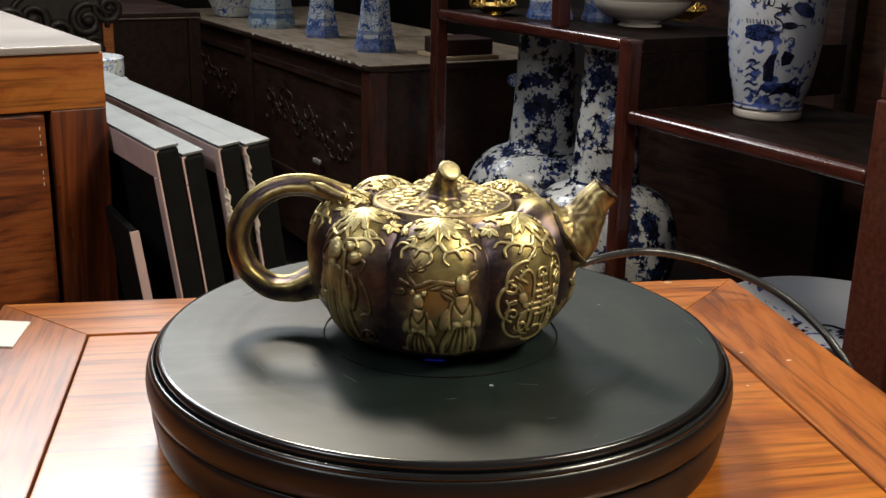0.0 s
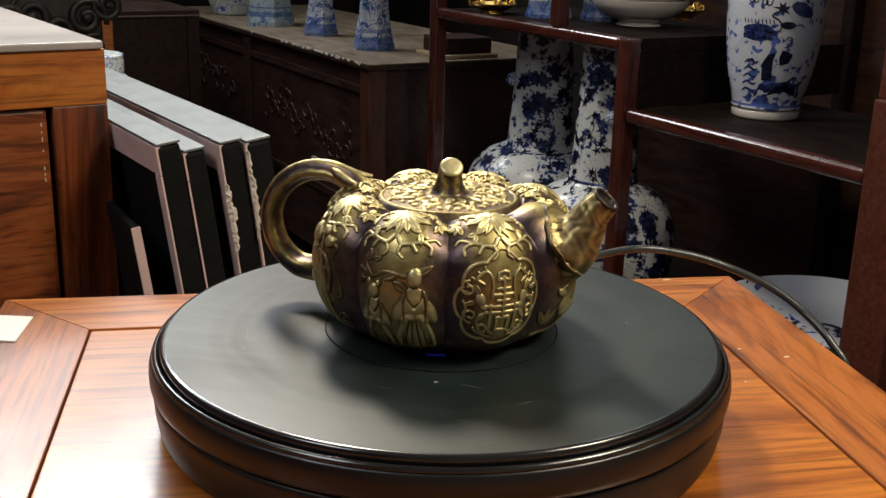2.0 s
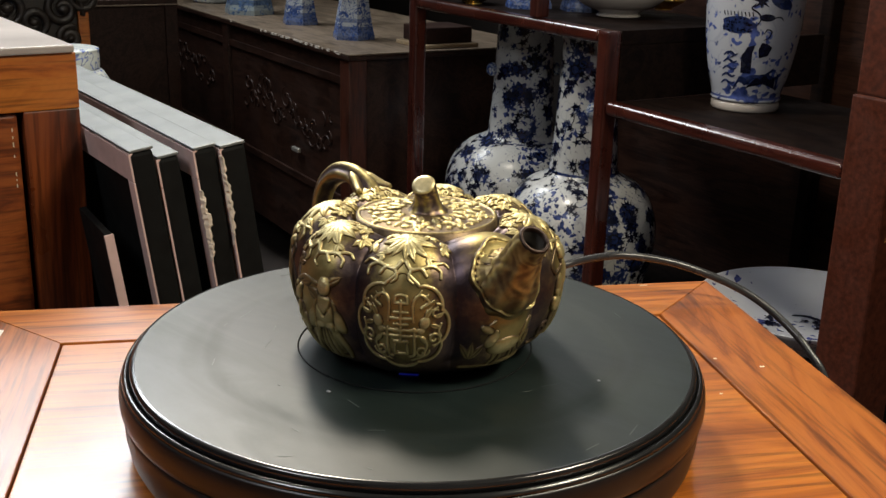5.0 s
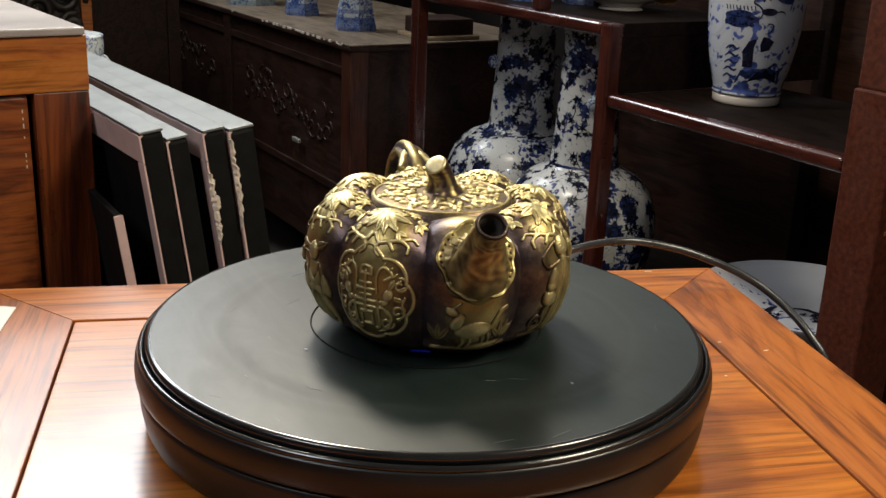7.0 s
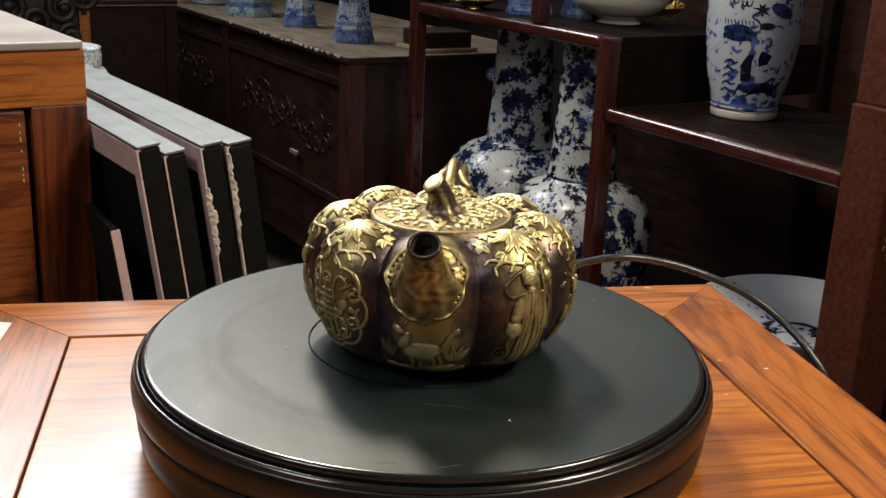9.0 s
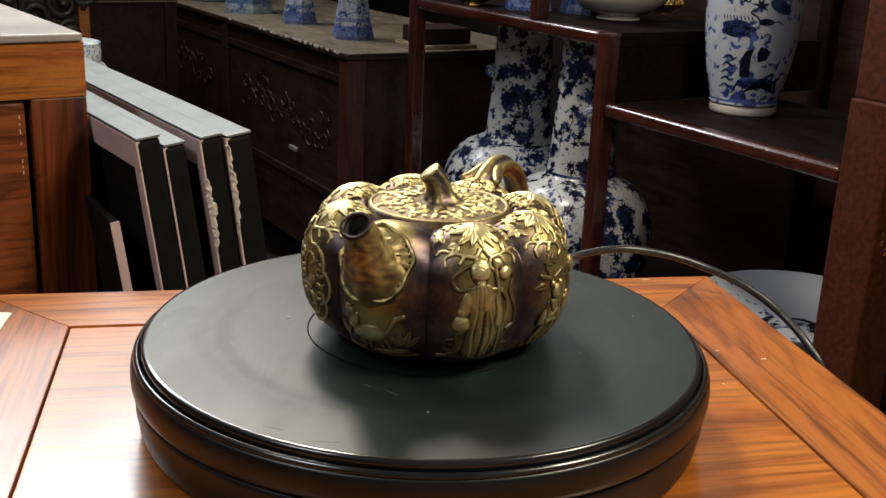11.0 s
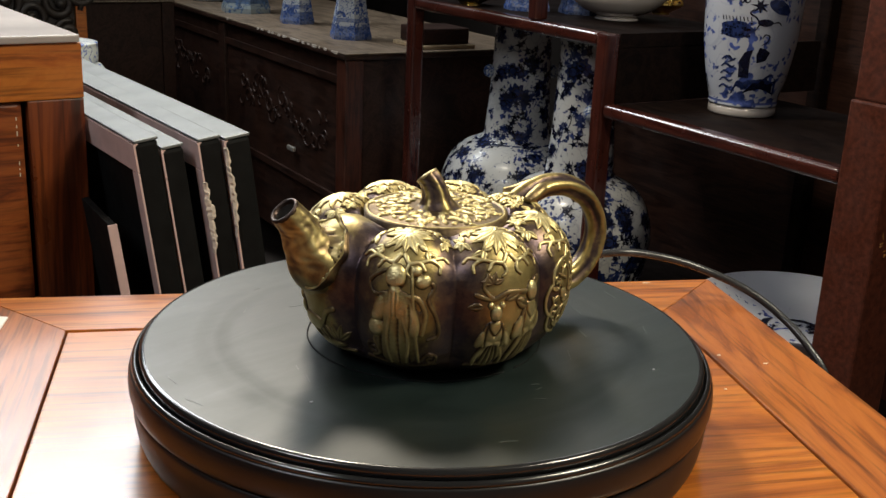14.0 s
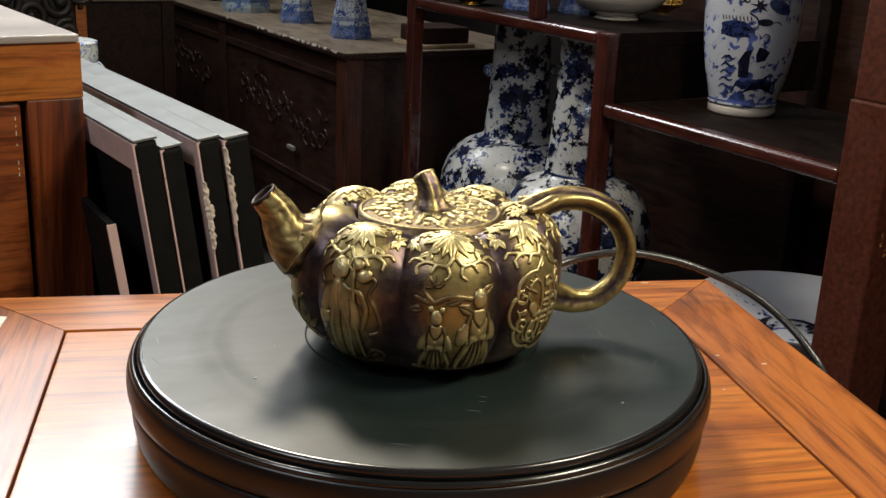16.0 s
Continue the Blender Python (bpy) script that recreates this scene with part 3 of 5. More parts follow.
def torn_strip(length, width, seed):
    """A ragged strip of torn card: uneven outline, crumpled face."""
    rnd = random.Random(seed)
    bm = bmesh.new()
    rows = []
    n = 26
    for i in range(n + 1):
        s = i / n
        w = width * (0.35 + 0.65 * math.sin(math.pi * min(1, s * 0.8 + 0.15))) * rnd.uniform(0.6, 1.15)
        z = -length * s
        d = rnd.uniform(0.0008, 0.0026)
        x = rnd.uniform(-0.0008, 0.0008)
        rows.append([bm.verts.new((x, 0, z)), bm.verts.new((x + w * 0.5, -d, z)), bm.verts.new((x + w, -d * 0.4, z + rnd.uniform(-0.001, 0.001))), bm.verts.new((x + w, 0.001, z)), bm.verts.new((x, 0.001, z))])
    for p, q in zip(rows, rows[1:]):
        for j in range(5):
            bm.faces.new((p[j], p[(j + 1) % 5], q[(j + 1) % 5], q[j]))
    bm.faces.new(rows[0])
    bm.faces.new(rows[-1][::-1])
    return bm


def framed_boards():
    """Four black framed boards leaning side by side against the cabinet."""
    length, height, lean = 0.86, 0.72, 7.5
    for top_a, thick, z, b0, strip in ((-0.058, 0.020, 0.836, 0.359, 0), (-0.0355, 0.0185, 0.829, 0.361, 0), (-0.0065, 0.0195, 0.834, 0.358, 1), (0.0155, 0.0225, 0.834, 0.357, 2)):
        m = at_room(top_a, b0, z, 0, 0, 3.7) @ pose(0, 0, 0, 0, -lean, 0)
        b = thing("framed_board", m, "black framed board leaning on its long edge beside the cabinet", "framed board", "boards leaning by the cabinet")
        edge = 0.0145
        part("top_edge", span(0, thick, 0, length, -0.0025, 0, bevel=0.001), BOARD_EDGE, b, "dusty black upper edge, greyed in colour by reflected light")
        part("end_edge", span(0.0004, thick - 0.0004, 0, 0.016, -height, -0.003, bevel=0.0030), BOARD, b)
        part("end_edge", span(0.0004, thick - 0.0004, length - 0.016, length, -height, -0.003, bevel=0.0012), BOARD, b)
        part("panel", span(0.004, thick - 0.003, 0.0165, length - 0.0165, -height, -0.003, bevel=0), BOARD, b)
        part("border", span(-0.0006, 0.0035, 0.0008, length, -edge - 0.012, -0.003, bevel=0.0005), CARD, b, "pinkish card border")
        part("border", span(-0.0006, 0.0035, 0.0008, edge, -height, -edge - 0.0125, bevel=0.0005), CARD, b, "pinkish card border")
        if strip:
            st = torn_strip(0.062 if strip == 1 else 0.078, 0.0066 if strip == 1 else 0.0048, strip)
            bmesh.ops.transform(st, matrix=pose(-0.002, -0.001, -0.036 if strip == 1 else -0.008), verts=st.verts)
            part("torn_card", st, TORN, b, "ragged strip of torn white card")
    m = at_room(-0.079, 0.366, 0.768) @ pose(0, 0, 0, 0, -lean, 0)
    b = thing("thin_board", m, "narrow dark board with a pale border leaning by the cabinet", "framed board", "boards leaning by the cabinet")
    part("panel", span(0, 0.006, 0, 0.09, -0.78, 0, bevel=0.001), BOARD, b)
    part("border", span(-0.001, 0.0065, -0.002, 0.0, -0.78, 0, bevel=0.0005), CARD, b, "pinkish card border")


framed_boards()


def display_shelf():
    A0, A1 = 0.917, 1.30
    s = Block("display_shelf", 1.10, 1.05, 0, "dark red-brown wooden display shelf with stepped levels", "shelf")
    p = 0.030

    def rail(a, b0, b1, zt, h=0.024):
        bm = box((p, b1 - b0, h), (a + p / 2 - s.o[0], (b0 + b1) / 2 - s.o[1], zt - h / 2 - s.o[2]), 0.010, segs=6)
        part("front_rail", bm, SHELF_Y, s.ob, "rounded glossy front rail", smooth=True)

    # upper level
    rail(A0, 1.000, 1.645, 0.827)
    s.add("shelf_board", A0 + p + 0.0005, A1, 0.974, 1.66, 0.808, 0.8225, SHELF_SHADED)
    s.add("side_rail", A0 + p, A1, 0.972, 0.9735, 0.803, 0.827, SHELF_SHADED, 0.0006)
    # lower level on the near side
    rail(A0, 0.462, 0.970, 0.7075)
    s.add("shelf_board", A0 + p + 0.0005, A1, 0.46, 0.972, 0.692, 0.704, SHELF_SHADED)
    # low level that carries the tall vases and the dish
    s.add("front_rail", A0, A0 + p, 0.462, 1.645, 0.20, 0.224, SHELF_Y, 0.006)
    s.add("shelf_board", A0 + p + 0.0005, A1 + 0.2, 0.46, 1.72, 0.205, 0.2205, SHELF_SHADED)
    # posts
    # front posts in plain redwood, rear ones in the shade-darkened copy
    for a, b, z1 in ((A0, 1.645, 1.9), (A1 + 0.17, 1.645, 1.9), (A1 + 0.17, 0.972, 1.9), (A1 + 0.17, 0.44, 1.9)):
        s.add("post", a, a + p, b, b + p, 0, z1, SHELF_Z if a == A0 else SHELF_SHADED, 0.005)
    s.add("post", A0 - 0.001, A0 + p - 0.001, 0.971, 0.971 + 0.0285, 0, 0.8265, SHELF_Z, 0.005)
    s.add("post", A0 + 0.001, A0 + p, 1.186, 1.186 + 0.024, 0.8275, 1.9, SHELF_Z, 0.004)
    s.add("side_panel", A0 + p + 0.001, A1 + 0.16, 0.9745, 0.984, 0.7045, 0.8025, SHELF_SHADED)
    s.add("back_panel", A1 + 0.201, A1 + 0.215, 0.46, 1.70, 0.1, 1.9, CHEST)
    s.add("lower_panel", A1 + 0.01, A1 + 0.02, 0.47, 0.74, 0.2215, 0.6915, SHELF_Z)


display_shelf()


def lacquered_post():
    c = Block("lacquered_post", 0.955, 0.43, 0, "red-brown lacquered wooden post with faded gilt flowers", "post")
    c.add("lower_post", 0.914, 0.99, 0.388, 0.4605, 0, 0.803, LEG_RED, 0.003)
    c.add("upper_post", 0.921, 0.985, 0.394, 0.4605, 0.8035, 1.9, LEG_RED, 0.003)
    rnd = random.Random(5)
    for z in (0.745, 0.62):
        for k in range(14):
            bm = bmesh.new()
            bmesh.ops.create_icosphere(bm, subdivisions=1, radius=1)
            ang = rnd.uniform(0, 6.28)
            d = rnd.uniform(0.004, 0.020)
            bmesh.ops.transform(bm, matrix=Matrix.Translation((0.936 - 0.955 + d * math.cos(ang) * 0.7, 0.388 - 0.43, z + d * math.sin(ang))) @ pose(0, 0, 0, 0, rnd.uniform(0, 180), 0) @ Matrix.Diagonal((rnd.uniform(0.001, 0.002), 0.0007, rnd.uniform(0.003, 0.006), 1)), verts=bm.verts)
            part("gilt_petal", bm, GILT, c.ob, "faded gilt painted petal")


lacquered_post()


def scroll(turns, r0, r1, thick, n=40):
    t = np.linspace(0, 1, n)
    ang = turns * 2 * math.pi * t
    r = r0 + (r1 - r0) * t
    return np.stack([r * np.cos(ang), 0 * t, r * np.sin(ang)], 1)


def carved_chest():
    A0, A1, B0, B1, ZT = 0.846, 1.42, 1.837, 3.55, 0.680
    c = Block("carved_chest", 1.13, 2.7, 0, "long black-brown carved wooden chest with a worn top", "chest")
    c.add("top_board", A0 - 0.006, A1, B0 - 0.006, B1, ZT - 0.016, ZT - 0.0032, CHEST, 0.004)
    c.add("worn_surface", A0 - 0.005, A1 - 0.001, B0 - 0.005, B1 - 0.001, ZT - 0.003, ZT, CHEST_TOP, 0.0014, "worn upper face, its colour paler for the lamplight on it")
    c.add("front_panel", A0 + 0.012, A0 + 0.03, B0 + 0.05, B1 - 0.05, 0.12, ZT - 0.017, CHEST)
    for b in (B0, B1 - 0.05, (B0 + B1) / 2 - 0.02):
        c.add("stile", A0, A0 + 0.05, b, b + 0.05, 0, ZT - 0.0165, CHEST if b > B0 else CORNER, 0.004)
    for z in (0.30, 0.60):
        c.add("front_rail", A0 + 0.004, A0 + 0.0115, B0 + 0.0505, B1 - 0.0505, z, z + 0.02, CHEST, 0.002)
    c.add("end_panel", A0 + 0.0505, A1 - 0.05, B0 + 0.012, B0 + 0.03, 0.12, ZT - 0.017, CHEST)
    c.add("stile", A1 - 0.0495, A1, B0, B0 + 0.05, 0, ZT - 0.0165, CHEST, 0.004)
    c.add("back_panel", A1 - 0.02, A1, B0 + 0.051, B1, 0.1, ZT - 0.017, CHEST)
    rnd = random.Random(8)
    for b0, b1, z0, z1, n in ((1.95, 2.57, 0.462, 0.492, 34), (2.84, 3.36, 0.488, 0.508, 26)):
        for k in range(n):
            s = rnd.random()
            b, z = b0 + (b1 - b0) * (k + 0.5) / n, z0 + (z1 - z0) * (k + 0.5) / n + rnd.uniform(-0.042, 0.042)
            me = loft_mesh("carved_scroll", scroll(rnd.choice((-1, 1)) * rnd.uniform(0.4, 1.2), rnd.uniform(0.014, 0.034), rnd.uniform(0.004, 0.012), 0), [0.001, 0.0042, 0.0030, 0.0010], 8)
            ob = part_mesh("carved_scroll", me, CHEST, c.ob)
            ob.matrix_basis = Matrix.Translation((A0 + 0.012 - c.o[0], b - c.o[1], z)) @ pose(0, 0, 0, 0, rnd.uniform(0, 360), 90)
    # pale flecks: edge wear, and highlights along it set as pale pieces
    for k in range(26):
        b = B0 - 0.004 + abs(rnd.gauss(0, 0.35))
        c.add("worn_chip", A0 - 0.0072, A0 - 0.0035, b, b + rnd.uniform(0.004, 0.020), ZT - rnd.uniform(0.003, 0.006), ZT + 0.0006, TORN, 0.0005, "pale chip for wear and painted glints on the edge")
    for b, z in ((2.16, 0.385), (3.30, 0.362)):
        c.add("latch", A0 - 0.006, A0 + 0.004, b - 0.022, b + 0.022, z - 0.006, z + 0.006, SILVER, 0.003, "pale metal latch")


carved_chest()


def carved_chair():
    c = Block("carved_armchair", 0.13, 2.02, 0, "dark carved hardwood armchair with scrolled back", "chair")
    rnd = random.Random(3)
    for a, z, r, turn in ((0.215, 0.795, 0.042, 20), (0.155, 0.770, 0.034, 160), (0.105, 0.800, 0.046, 250), (0.055, 0.785, 0.045, 60), (0.00, 0.80, 0.045, 120), (0.225, 0.735, 0.026, 300), (0.17, 0.715, 0.022, 10), (0.26, 0.82, 0.03, 200)):
        me = loft_mesh("carved_scroll", scroll(1.5, r, r * 0.18, 0), [0.006, 0.0095, 0.007], 10)
        ob = part_mesh("carved_scroll", me, CARVED, c.ob)
        ob.matrix_basis = Matrix.Translation((a - c.o[0], 1.90 - c.o[1], z)) @ pose(0, 0, 0, 0, turn, 0)
        bm = bmesh.new()
        bmesh.ops.create_icosphere(bm, subdivisions=2, radius=1)
        bmesh.ops.transform(bm, matrix=Matrix.Translation((a - c.o[0], 1.895 - c.o[1], z)) @ Matrix.Diagonal((r * 0.3, 0.010, r * 0.25, 1)), verts=bm.verts)
        part("carved_boss", bm, CARVED, c.ob, smooth=True)
    c.add("back_panel", -0.25, 0.245, 1.905, 1.925, 0.44, 0.86, CARVED, 0.004)
    c.add("seat", -0.27, 0.265, 1.93, 2.42, 0.42, 0.455, CARVED, 0.006)
    for a in (-0.26, 0.225):
        c.add("leg", a, a + 0.035, 1.932, 1.965, 0, 0.42, CAB_Z, 0.004)
        c.add("leg", a, a + 0.035, 2.38, 2.415, 0, 0.42, CAB_Z, 0.004)
    c.add("back_post", 0.2455, 0.268, 1.90, 1.928, 0.456, 0.80, CAB_X, 0.004)


carved_chair()


def far_cabinet():
    c = Block("low_dark_cabinet", 0.42, 2.85, 0, "low dark wooden cabinet with a pale front edge", "cabinet")
    c.add("top_board", 0.20, 0.66, 2.55, 3.15, 0.735, 0.752, CHEST, 0.003)
    c.add("pale_edge", 0.20, 0.66, 2.546, 2.5495, 0.735, 0.739, CHEST_TOP, 0.001)
    c.add("front_panel", 0.22, 0.64, 2.565, 2.58, 0.05, 0.7345, CHEST)
    for a in (0.20, 0.625):
        c.add("stile", a, a + 0.035, 2.555, 2.60, 0, 0.7345, CHEST, 0.003)
        c.add("side_panel", a, a + 0.02, 2.6005, 3.15, 0.05, 0.7345, CHEST)


far_cabinet()


# ---- porcelain and small wares ----
def turned(name, profile, mat, m, label, category, group="", smooth=True, **kw):
    bm = lathe(profile, smooth=smooth, **kw)
    ob = part(name, bm, mat, None, smooth=kw.get("sides", 0) == 0)
    ob.matrix_world = m
    return tagged(ob, label, category, group)


class Glaze:
    """Brush marks laid on a turned form: a patch is u across and v along the profile, in metres."""

    def __init__(self, curve):
        self.c = np.asarray(curve, float)
        self.s = np.concatenate([[0], np.cumsum(np.hypot(*np.diff(self.c, axis=0).T))])
        self.verts, self.faces = [], []

    def point(self, az, z, u, v, lift):
        s = np.interp(z, np.maximum.accumulate(self.c[:, 1]), self.s) + v
        r, zz = np.interp(s, self.s, self.c[:, 0]), np.interp(s, self.s, self.c[:, 1])
        r1, z1 = np.interp(s + 0.002, self.s, self.c[:, 0]), np.interp(s + 0.002, self.s, self.c[:, 1])
        n = np.array([z1 - zz, -(r1 - r)])
        n /= max(np.linalg.norm(n), 1e-9)
        a = az + u / max(r, 0.02)
        rr = r + n[0] * lift
        return (rr * math.cos(a), rr * math.sin(a), zz + n[1] * lift)

    def patch(self, az, z, outline, lift=0.0006):
        """A filled mark, fan-shaped about its middle, in two rings."""
        o = np.array(outline, float)
        mid = o.mean(0)
        k, n = len(self.verts), len(o)
        for ring in (o, mid + (o - mid) * 0.5):
            self.verts += [self.point(az, z, u, v, lift) for u, v in ring]
        self.verts.append(self.point(az, z, mid[0], mid[1], lift))
        for i in range(n):
            j = (i + 1) % n
            self.faces += [(k + i, k + j, k + n + j, k + n + i), (k + n + i, k + n + j, k + 2 * n)]

    def brush(self, az, z, pts, w, lift=0.0007, n=14):
        p = curve_through(pts, n) if len(pts) > 2 else np.array(pts, float)
        d = np.gradient(p, axis=0)
        side = np.stack([-d[:, 1], d[:, 0]], 1) / np.maximum(np.linalg.norm(d, axis=1), 1e-9)[:, None]
        k = len(self.verts)
        for i, (q, m) in enumerate(zip(p, side)):
            ww = w * (0.45 + 0.55 * math.sin(math.pi * (i + 0.5) / len(p)))
            self.verts += [self.point(az, z, *(q + m * ww), lift), self.point(az, z, *(q - m * ww), lift)]
        self.faces += [(k + 2 * i, k + 2 * i + 1, k + 2 * i + 3, k + 2 * i + 2) for i in range(len(p) - 1)]

    def star(self, az, z, u, v, size, turn, points, rnd, lift=0.0006):
        o = []
        for i in range(points * 2):
            a = turn + math.pi * i / points
            r = size * (rnd.uniform(0.8, 1.15) if i % 2 == 0 else rnd.uniform(0.28, 0.42))
            o.append((u + r * math.cos(a), v + r * math.sin(a)))
        self.patch(az, z, o, lift)

    def done(self, name, mat, parent, label):
        ob = part_mesh(name, raw_mesh(name, self.verts, self.faces), mat, parent, label)
        ob["kind"] = "stuff"
        return ob


def leafy_glaze(parent, curve, z0, z1, seed, k=1.0):
    """Sprays of star leaves, stems and round blooms in two blues."""
    dark, wash, rnd = Glaze(curve), Glaze(curve), random.Random(seed)
    sprays = 0
    while sprays < 330:
        z = rnd.uniform(z0, z1)
        r = np.interp(z, np.maximum.accumulate(dark.c[:, 1]), dark.c[:, 0])
        if rnd.random() > r / 0.17:
            continue
        sprays += 1
        az, way, bloom = rnd.uniform(0, 6.283), rnd.uniform(0, 6.283), rnd.random() < 0.24
        pen = wash if rnd.random() < 0.35 else dark
        ln = rnd.uniform(0.018, 0.036) * k
        bend = rnd.uniform(-0.7, 0.7)
        stem = [(t * ln * math.cos(way + bend * t), t * ln * math.sin(way + bend * t)) for t in (0, 0.5, 1)]
        pen.brush(az, z, stem, 0.0009 * k, n=7)
        for i in range(rnd.randint(3, 6)):
            t = rnd.uniform(0.1, 1.1)
            u, v = t * ln * math.cos(way + bend * t) + rnd.uniform(-0.009, 0.009) * k, t * ln * math.sin(way + bend * t) + rnd.uniform(-0.009, 0.009) * k
            pen.star(az, z, u, v, rnd.uniform(0.0062, 0.0120) * k, rnd.uniform(0, 6.28), rnd.choice((4, 5, 5, 6)), rnd, rnd.uniform(0.0005, 0.0008))
        if bloom:
            R = rnd.uniform(0.010, 0.020) * k
            o = [(R * (1 + 0.22 * math.cos(7 * a + way)) * math.cos(a), R * (1 + 0.22 * math.cos(7 * a + way)) * math.sin(a)) for a in np.linspace(0, 6.283, 29)[:-1]]
            wash.patch(az, z, o, 0.0004)
            for i in range(8):
                a = i * 0.785 + way
                dark.star(az, z, R * 0.55 * math.cos(a), R * 0.55 * math.sin(a), R * 0.36, a, 3, rnd, 0.0009)
    dark.done("leaf_glaze", COBALT, parent, "dark cobalt painted leaf sprays")
    wash.done("bloom_glaze", COBALT_WASH, parent, "pale cobalt painted blooms")
    return rnd


def tall_vase(a, b, turn, prof, ear, label, seed):
    v = thing("tall_vase", at_room(a, b, 0.2205) @ pose(0, 0, 0, 0, 0, turn), label, "vase", "tall vases in the shelf")
    r, z = prof[-1]
    full = prof + [(r - 0.008, z - 0.001), (r - 0.010, z - 0.06), (0, z - 0.07)]
    body = part("body", lathe(full, 80, 110), VASE_FLORAL, v, smooth=True)
    leafy_glaze(body, curve_through(prof, 160), 0.08, z - 0.02, seed)
    line = Glaze(curve_through(prof, 160))
    for zz, w in ((0.300 if r > 0.062 else 0.312, 0.0035), (z - 0.012, 0.003)):
        for i in range(24):
            line.brush(2 * math.pi * i / 24, zz, [(-0.0095, 0), (0.0095, 0.0)], w, 0.0005)
    line.done("painted_band", COBALT_WASH, body, "blue painted band")
    for s in (-1, 1):
        bm = bmesh.new()
        bmesh.ops.create_icosphere(bm, subdivisions=3, radius=0.013)
        bmesh.ops.transform(bm, matrix=Matrix.Translation((s * ear[0], 0, ear[1])) @ Matrix.Diagonal((1, 0.9, 1.15, 1)), verts=bm.verts)
        part("ear", bm, VASE_HEX, v, "small blue moulded ear", smooth=True)


TALL = [(0, 0), (0.100, 0), (0.105, 0.01), (0.140, 0.06), (0.163, 0.13), (0.171, 0.185), (0.166, 0.225), (0.150, 0.260), (0.126, 0.285), (0.099, 0.298),
        (0.081, 0.307), (0.0755, 0.322), (0.072, 0.360), (0.068, 0.41), (0.064, 0.50), (0.062, 0.555), (0.065, 0.576)]
tall_vase(1.131, 1.52, -20, TALL, (0.074, 0.455), "large blue and white floral porcelain vase with small ears", 21)
tall_vase(1.0355, 1.164, 60, [(r * 0.88, z) for r, z in TALL[:-1]] + [(0.057, 0.572)], (0.064, 0.44), "blue and white floral porcelain vase with a slim neck", 34)


def shelf_vase():
    v = thing("porcelain_vase", at_room(1.122, 0.843, 0.7045, 0, 0, 40), "white porcelain vase painted with blue garden scenes", "vase")
    part("foot", lathe([(0.0, 0.0), (0.055, 0.0), (0.0570, 0.003), (0.0568, 0.012), (0.0545, 0.0155), (0.0, 0.0155)], 80, smooth=False), BOWL, v, "plain glazed foot ring", smooth=True)
    prof = [(0.0, 0.016), (0.0535, 0.016), (0.058, 0.03), (0.068, 0.070), (0.076, 0.12), (0.0795, 0.165), (0.0800, 0.195), (0.076, 0.230), (0.060, 0.260), (0.047, 0.273), (0.0, 0.274)]
    body = part("body", lathe(prof, 80, 90), VASE_SCENE, v, smooth=True)
    # garden scene painted on the side that faces the table
    curve = curve_through(prof[1:-1], 140)
    dark, wash = Glaze(curve), Glaze(curve)
    for base in (math.radians(190), math.radians(310), math.radians(70)):
        for u0, v0, k in ((-0.052, 0.0, 1), (-0.030, 0.003, 1), (-0.008, -0.001, 1), (0.016, 0.002, 1), (-0.056, -0.013, 0.9), (-0.034, -0.016, 0.9), (0.036, -0.004, 0.7)):
            dark.brush(base, 0.212, [(u0, v0 + 0.004), (u0 + 0.003, v0 - 0.004), (u0 + 0.008 * k, v0 - 0.005), (u0 + 0.010 * k, v0 + 0.003), (u0 + 0.012 * k, v0 - 0.005), (u0 + 0.018 * k, v0 - 0.004), (u0 + 0.020 * k, v0 + 0.004)], 0.0013, n=22)
        rnd = random.Random(9)
        dark.star(base, 0.186, 0.000, 0.0, 0.015, 0.3, 7, rnd)
        dark.brush(base, 0.186, [(-0.008, -0.004), (-0.014, -0.012), (-0.004, -0.018), (0.002, -0.028), (-0.004, -0.040)], 0.0014)
        dark.patch(base, 0.160, [(0.012 + 0.013 * math.cos(a), 0.006 * math.sin(a)) for a in np.linspace(0, 6.1, 14)])
        dark.brush(base, 0.160, [(0.024, 0.0), (0.034, 0.001), (0.040, -0.004)], 0.0012)
        wash.patch(base, 0.147, [(-0.034 + 0.028 * math.cos(a) * (1 + 0.12 * math.cos(5 * a)), 0.014 * math.sin(a)) for a in np.linspace(0, 6.1, 26)])
        for i in range(46):
            dark.star(base, 0.147, -0.034 + rnd.uniform(-0.024, 0.024), rnd.uniform(-0.011, 0.011), 0.0028, rnd.uniform(0, 6), 4, rnd, 0.0009)
        for i in range(9):
            dark.brush(base, 0.163, [(-0.058 + i * 0.006, -0.002), (-0.060 + i * 0.006, 0.005)], 0.0010)
        wash.patch(base, 0.185, [(0.034 + 0.020 * math.cos(a), 0.011 * math.sin(a) - 0.006 * math.cos(a)) for a in np.linspace(0, 6.1, 18)])
        dark.patch(base, 0.090, [(-0.020, -0.022), (-0.004, -0.022), (-0.005, 0.012), (-0.002, 0.026), (-0.014, 0.022), (-0.022, 0.006)])
        dark.patch(base, 0.108, [(0.006, -0.014), (0.020, -0.010), (0.026, 0.004), (0.018, 0.010), (0.008, 0.012), (0.004, 0.0)])
        dark.brush(base, 0.130, [(0.010, -0.006), (0.018, -0.002), (0.022, 0.008), (0.014, 0.011), (0.010, 0.004)], 0.0011)
        wash.patch(base, 0.062, [(-0.030, -0.024), (0.046, -0.024), (0.048, 0.002), (0.034, 0.016), (0.020, 0.006), (0.0, 0.004), (-0.022, 0.0)])
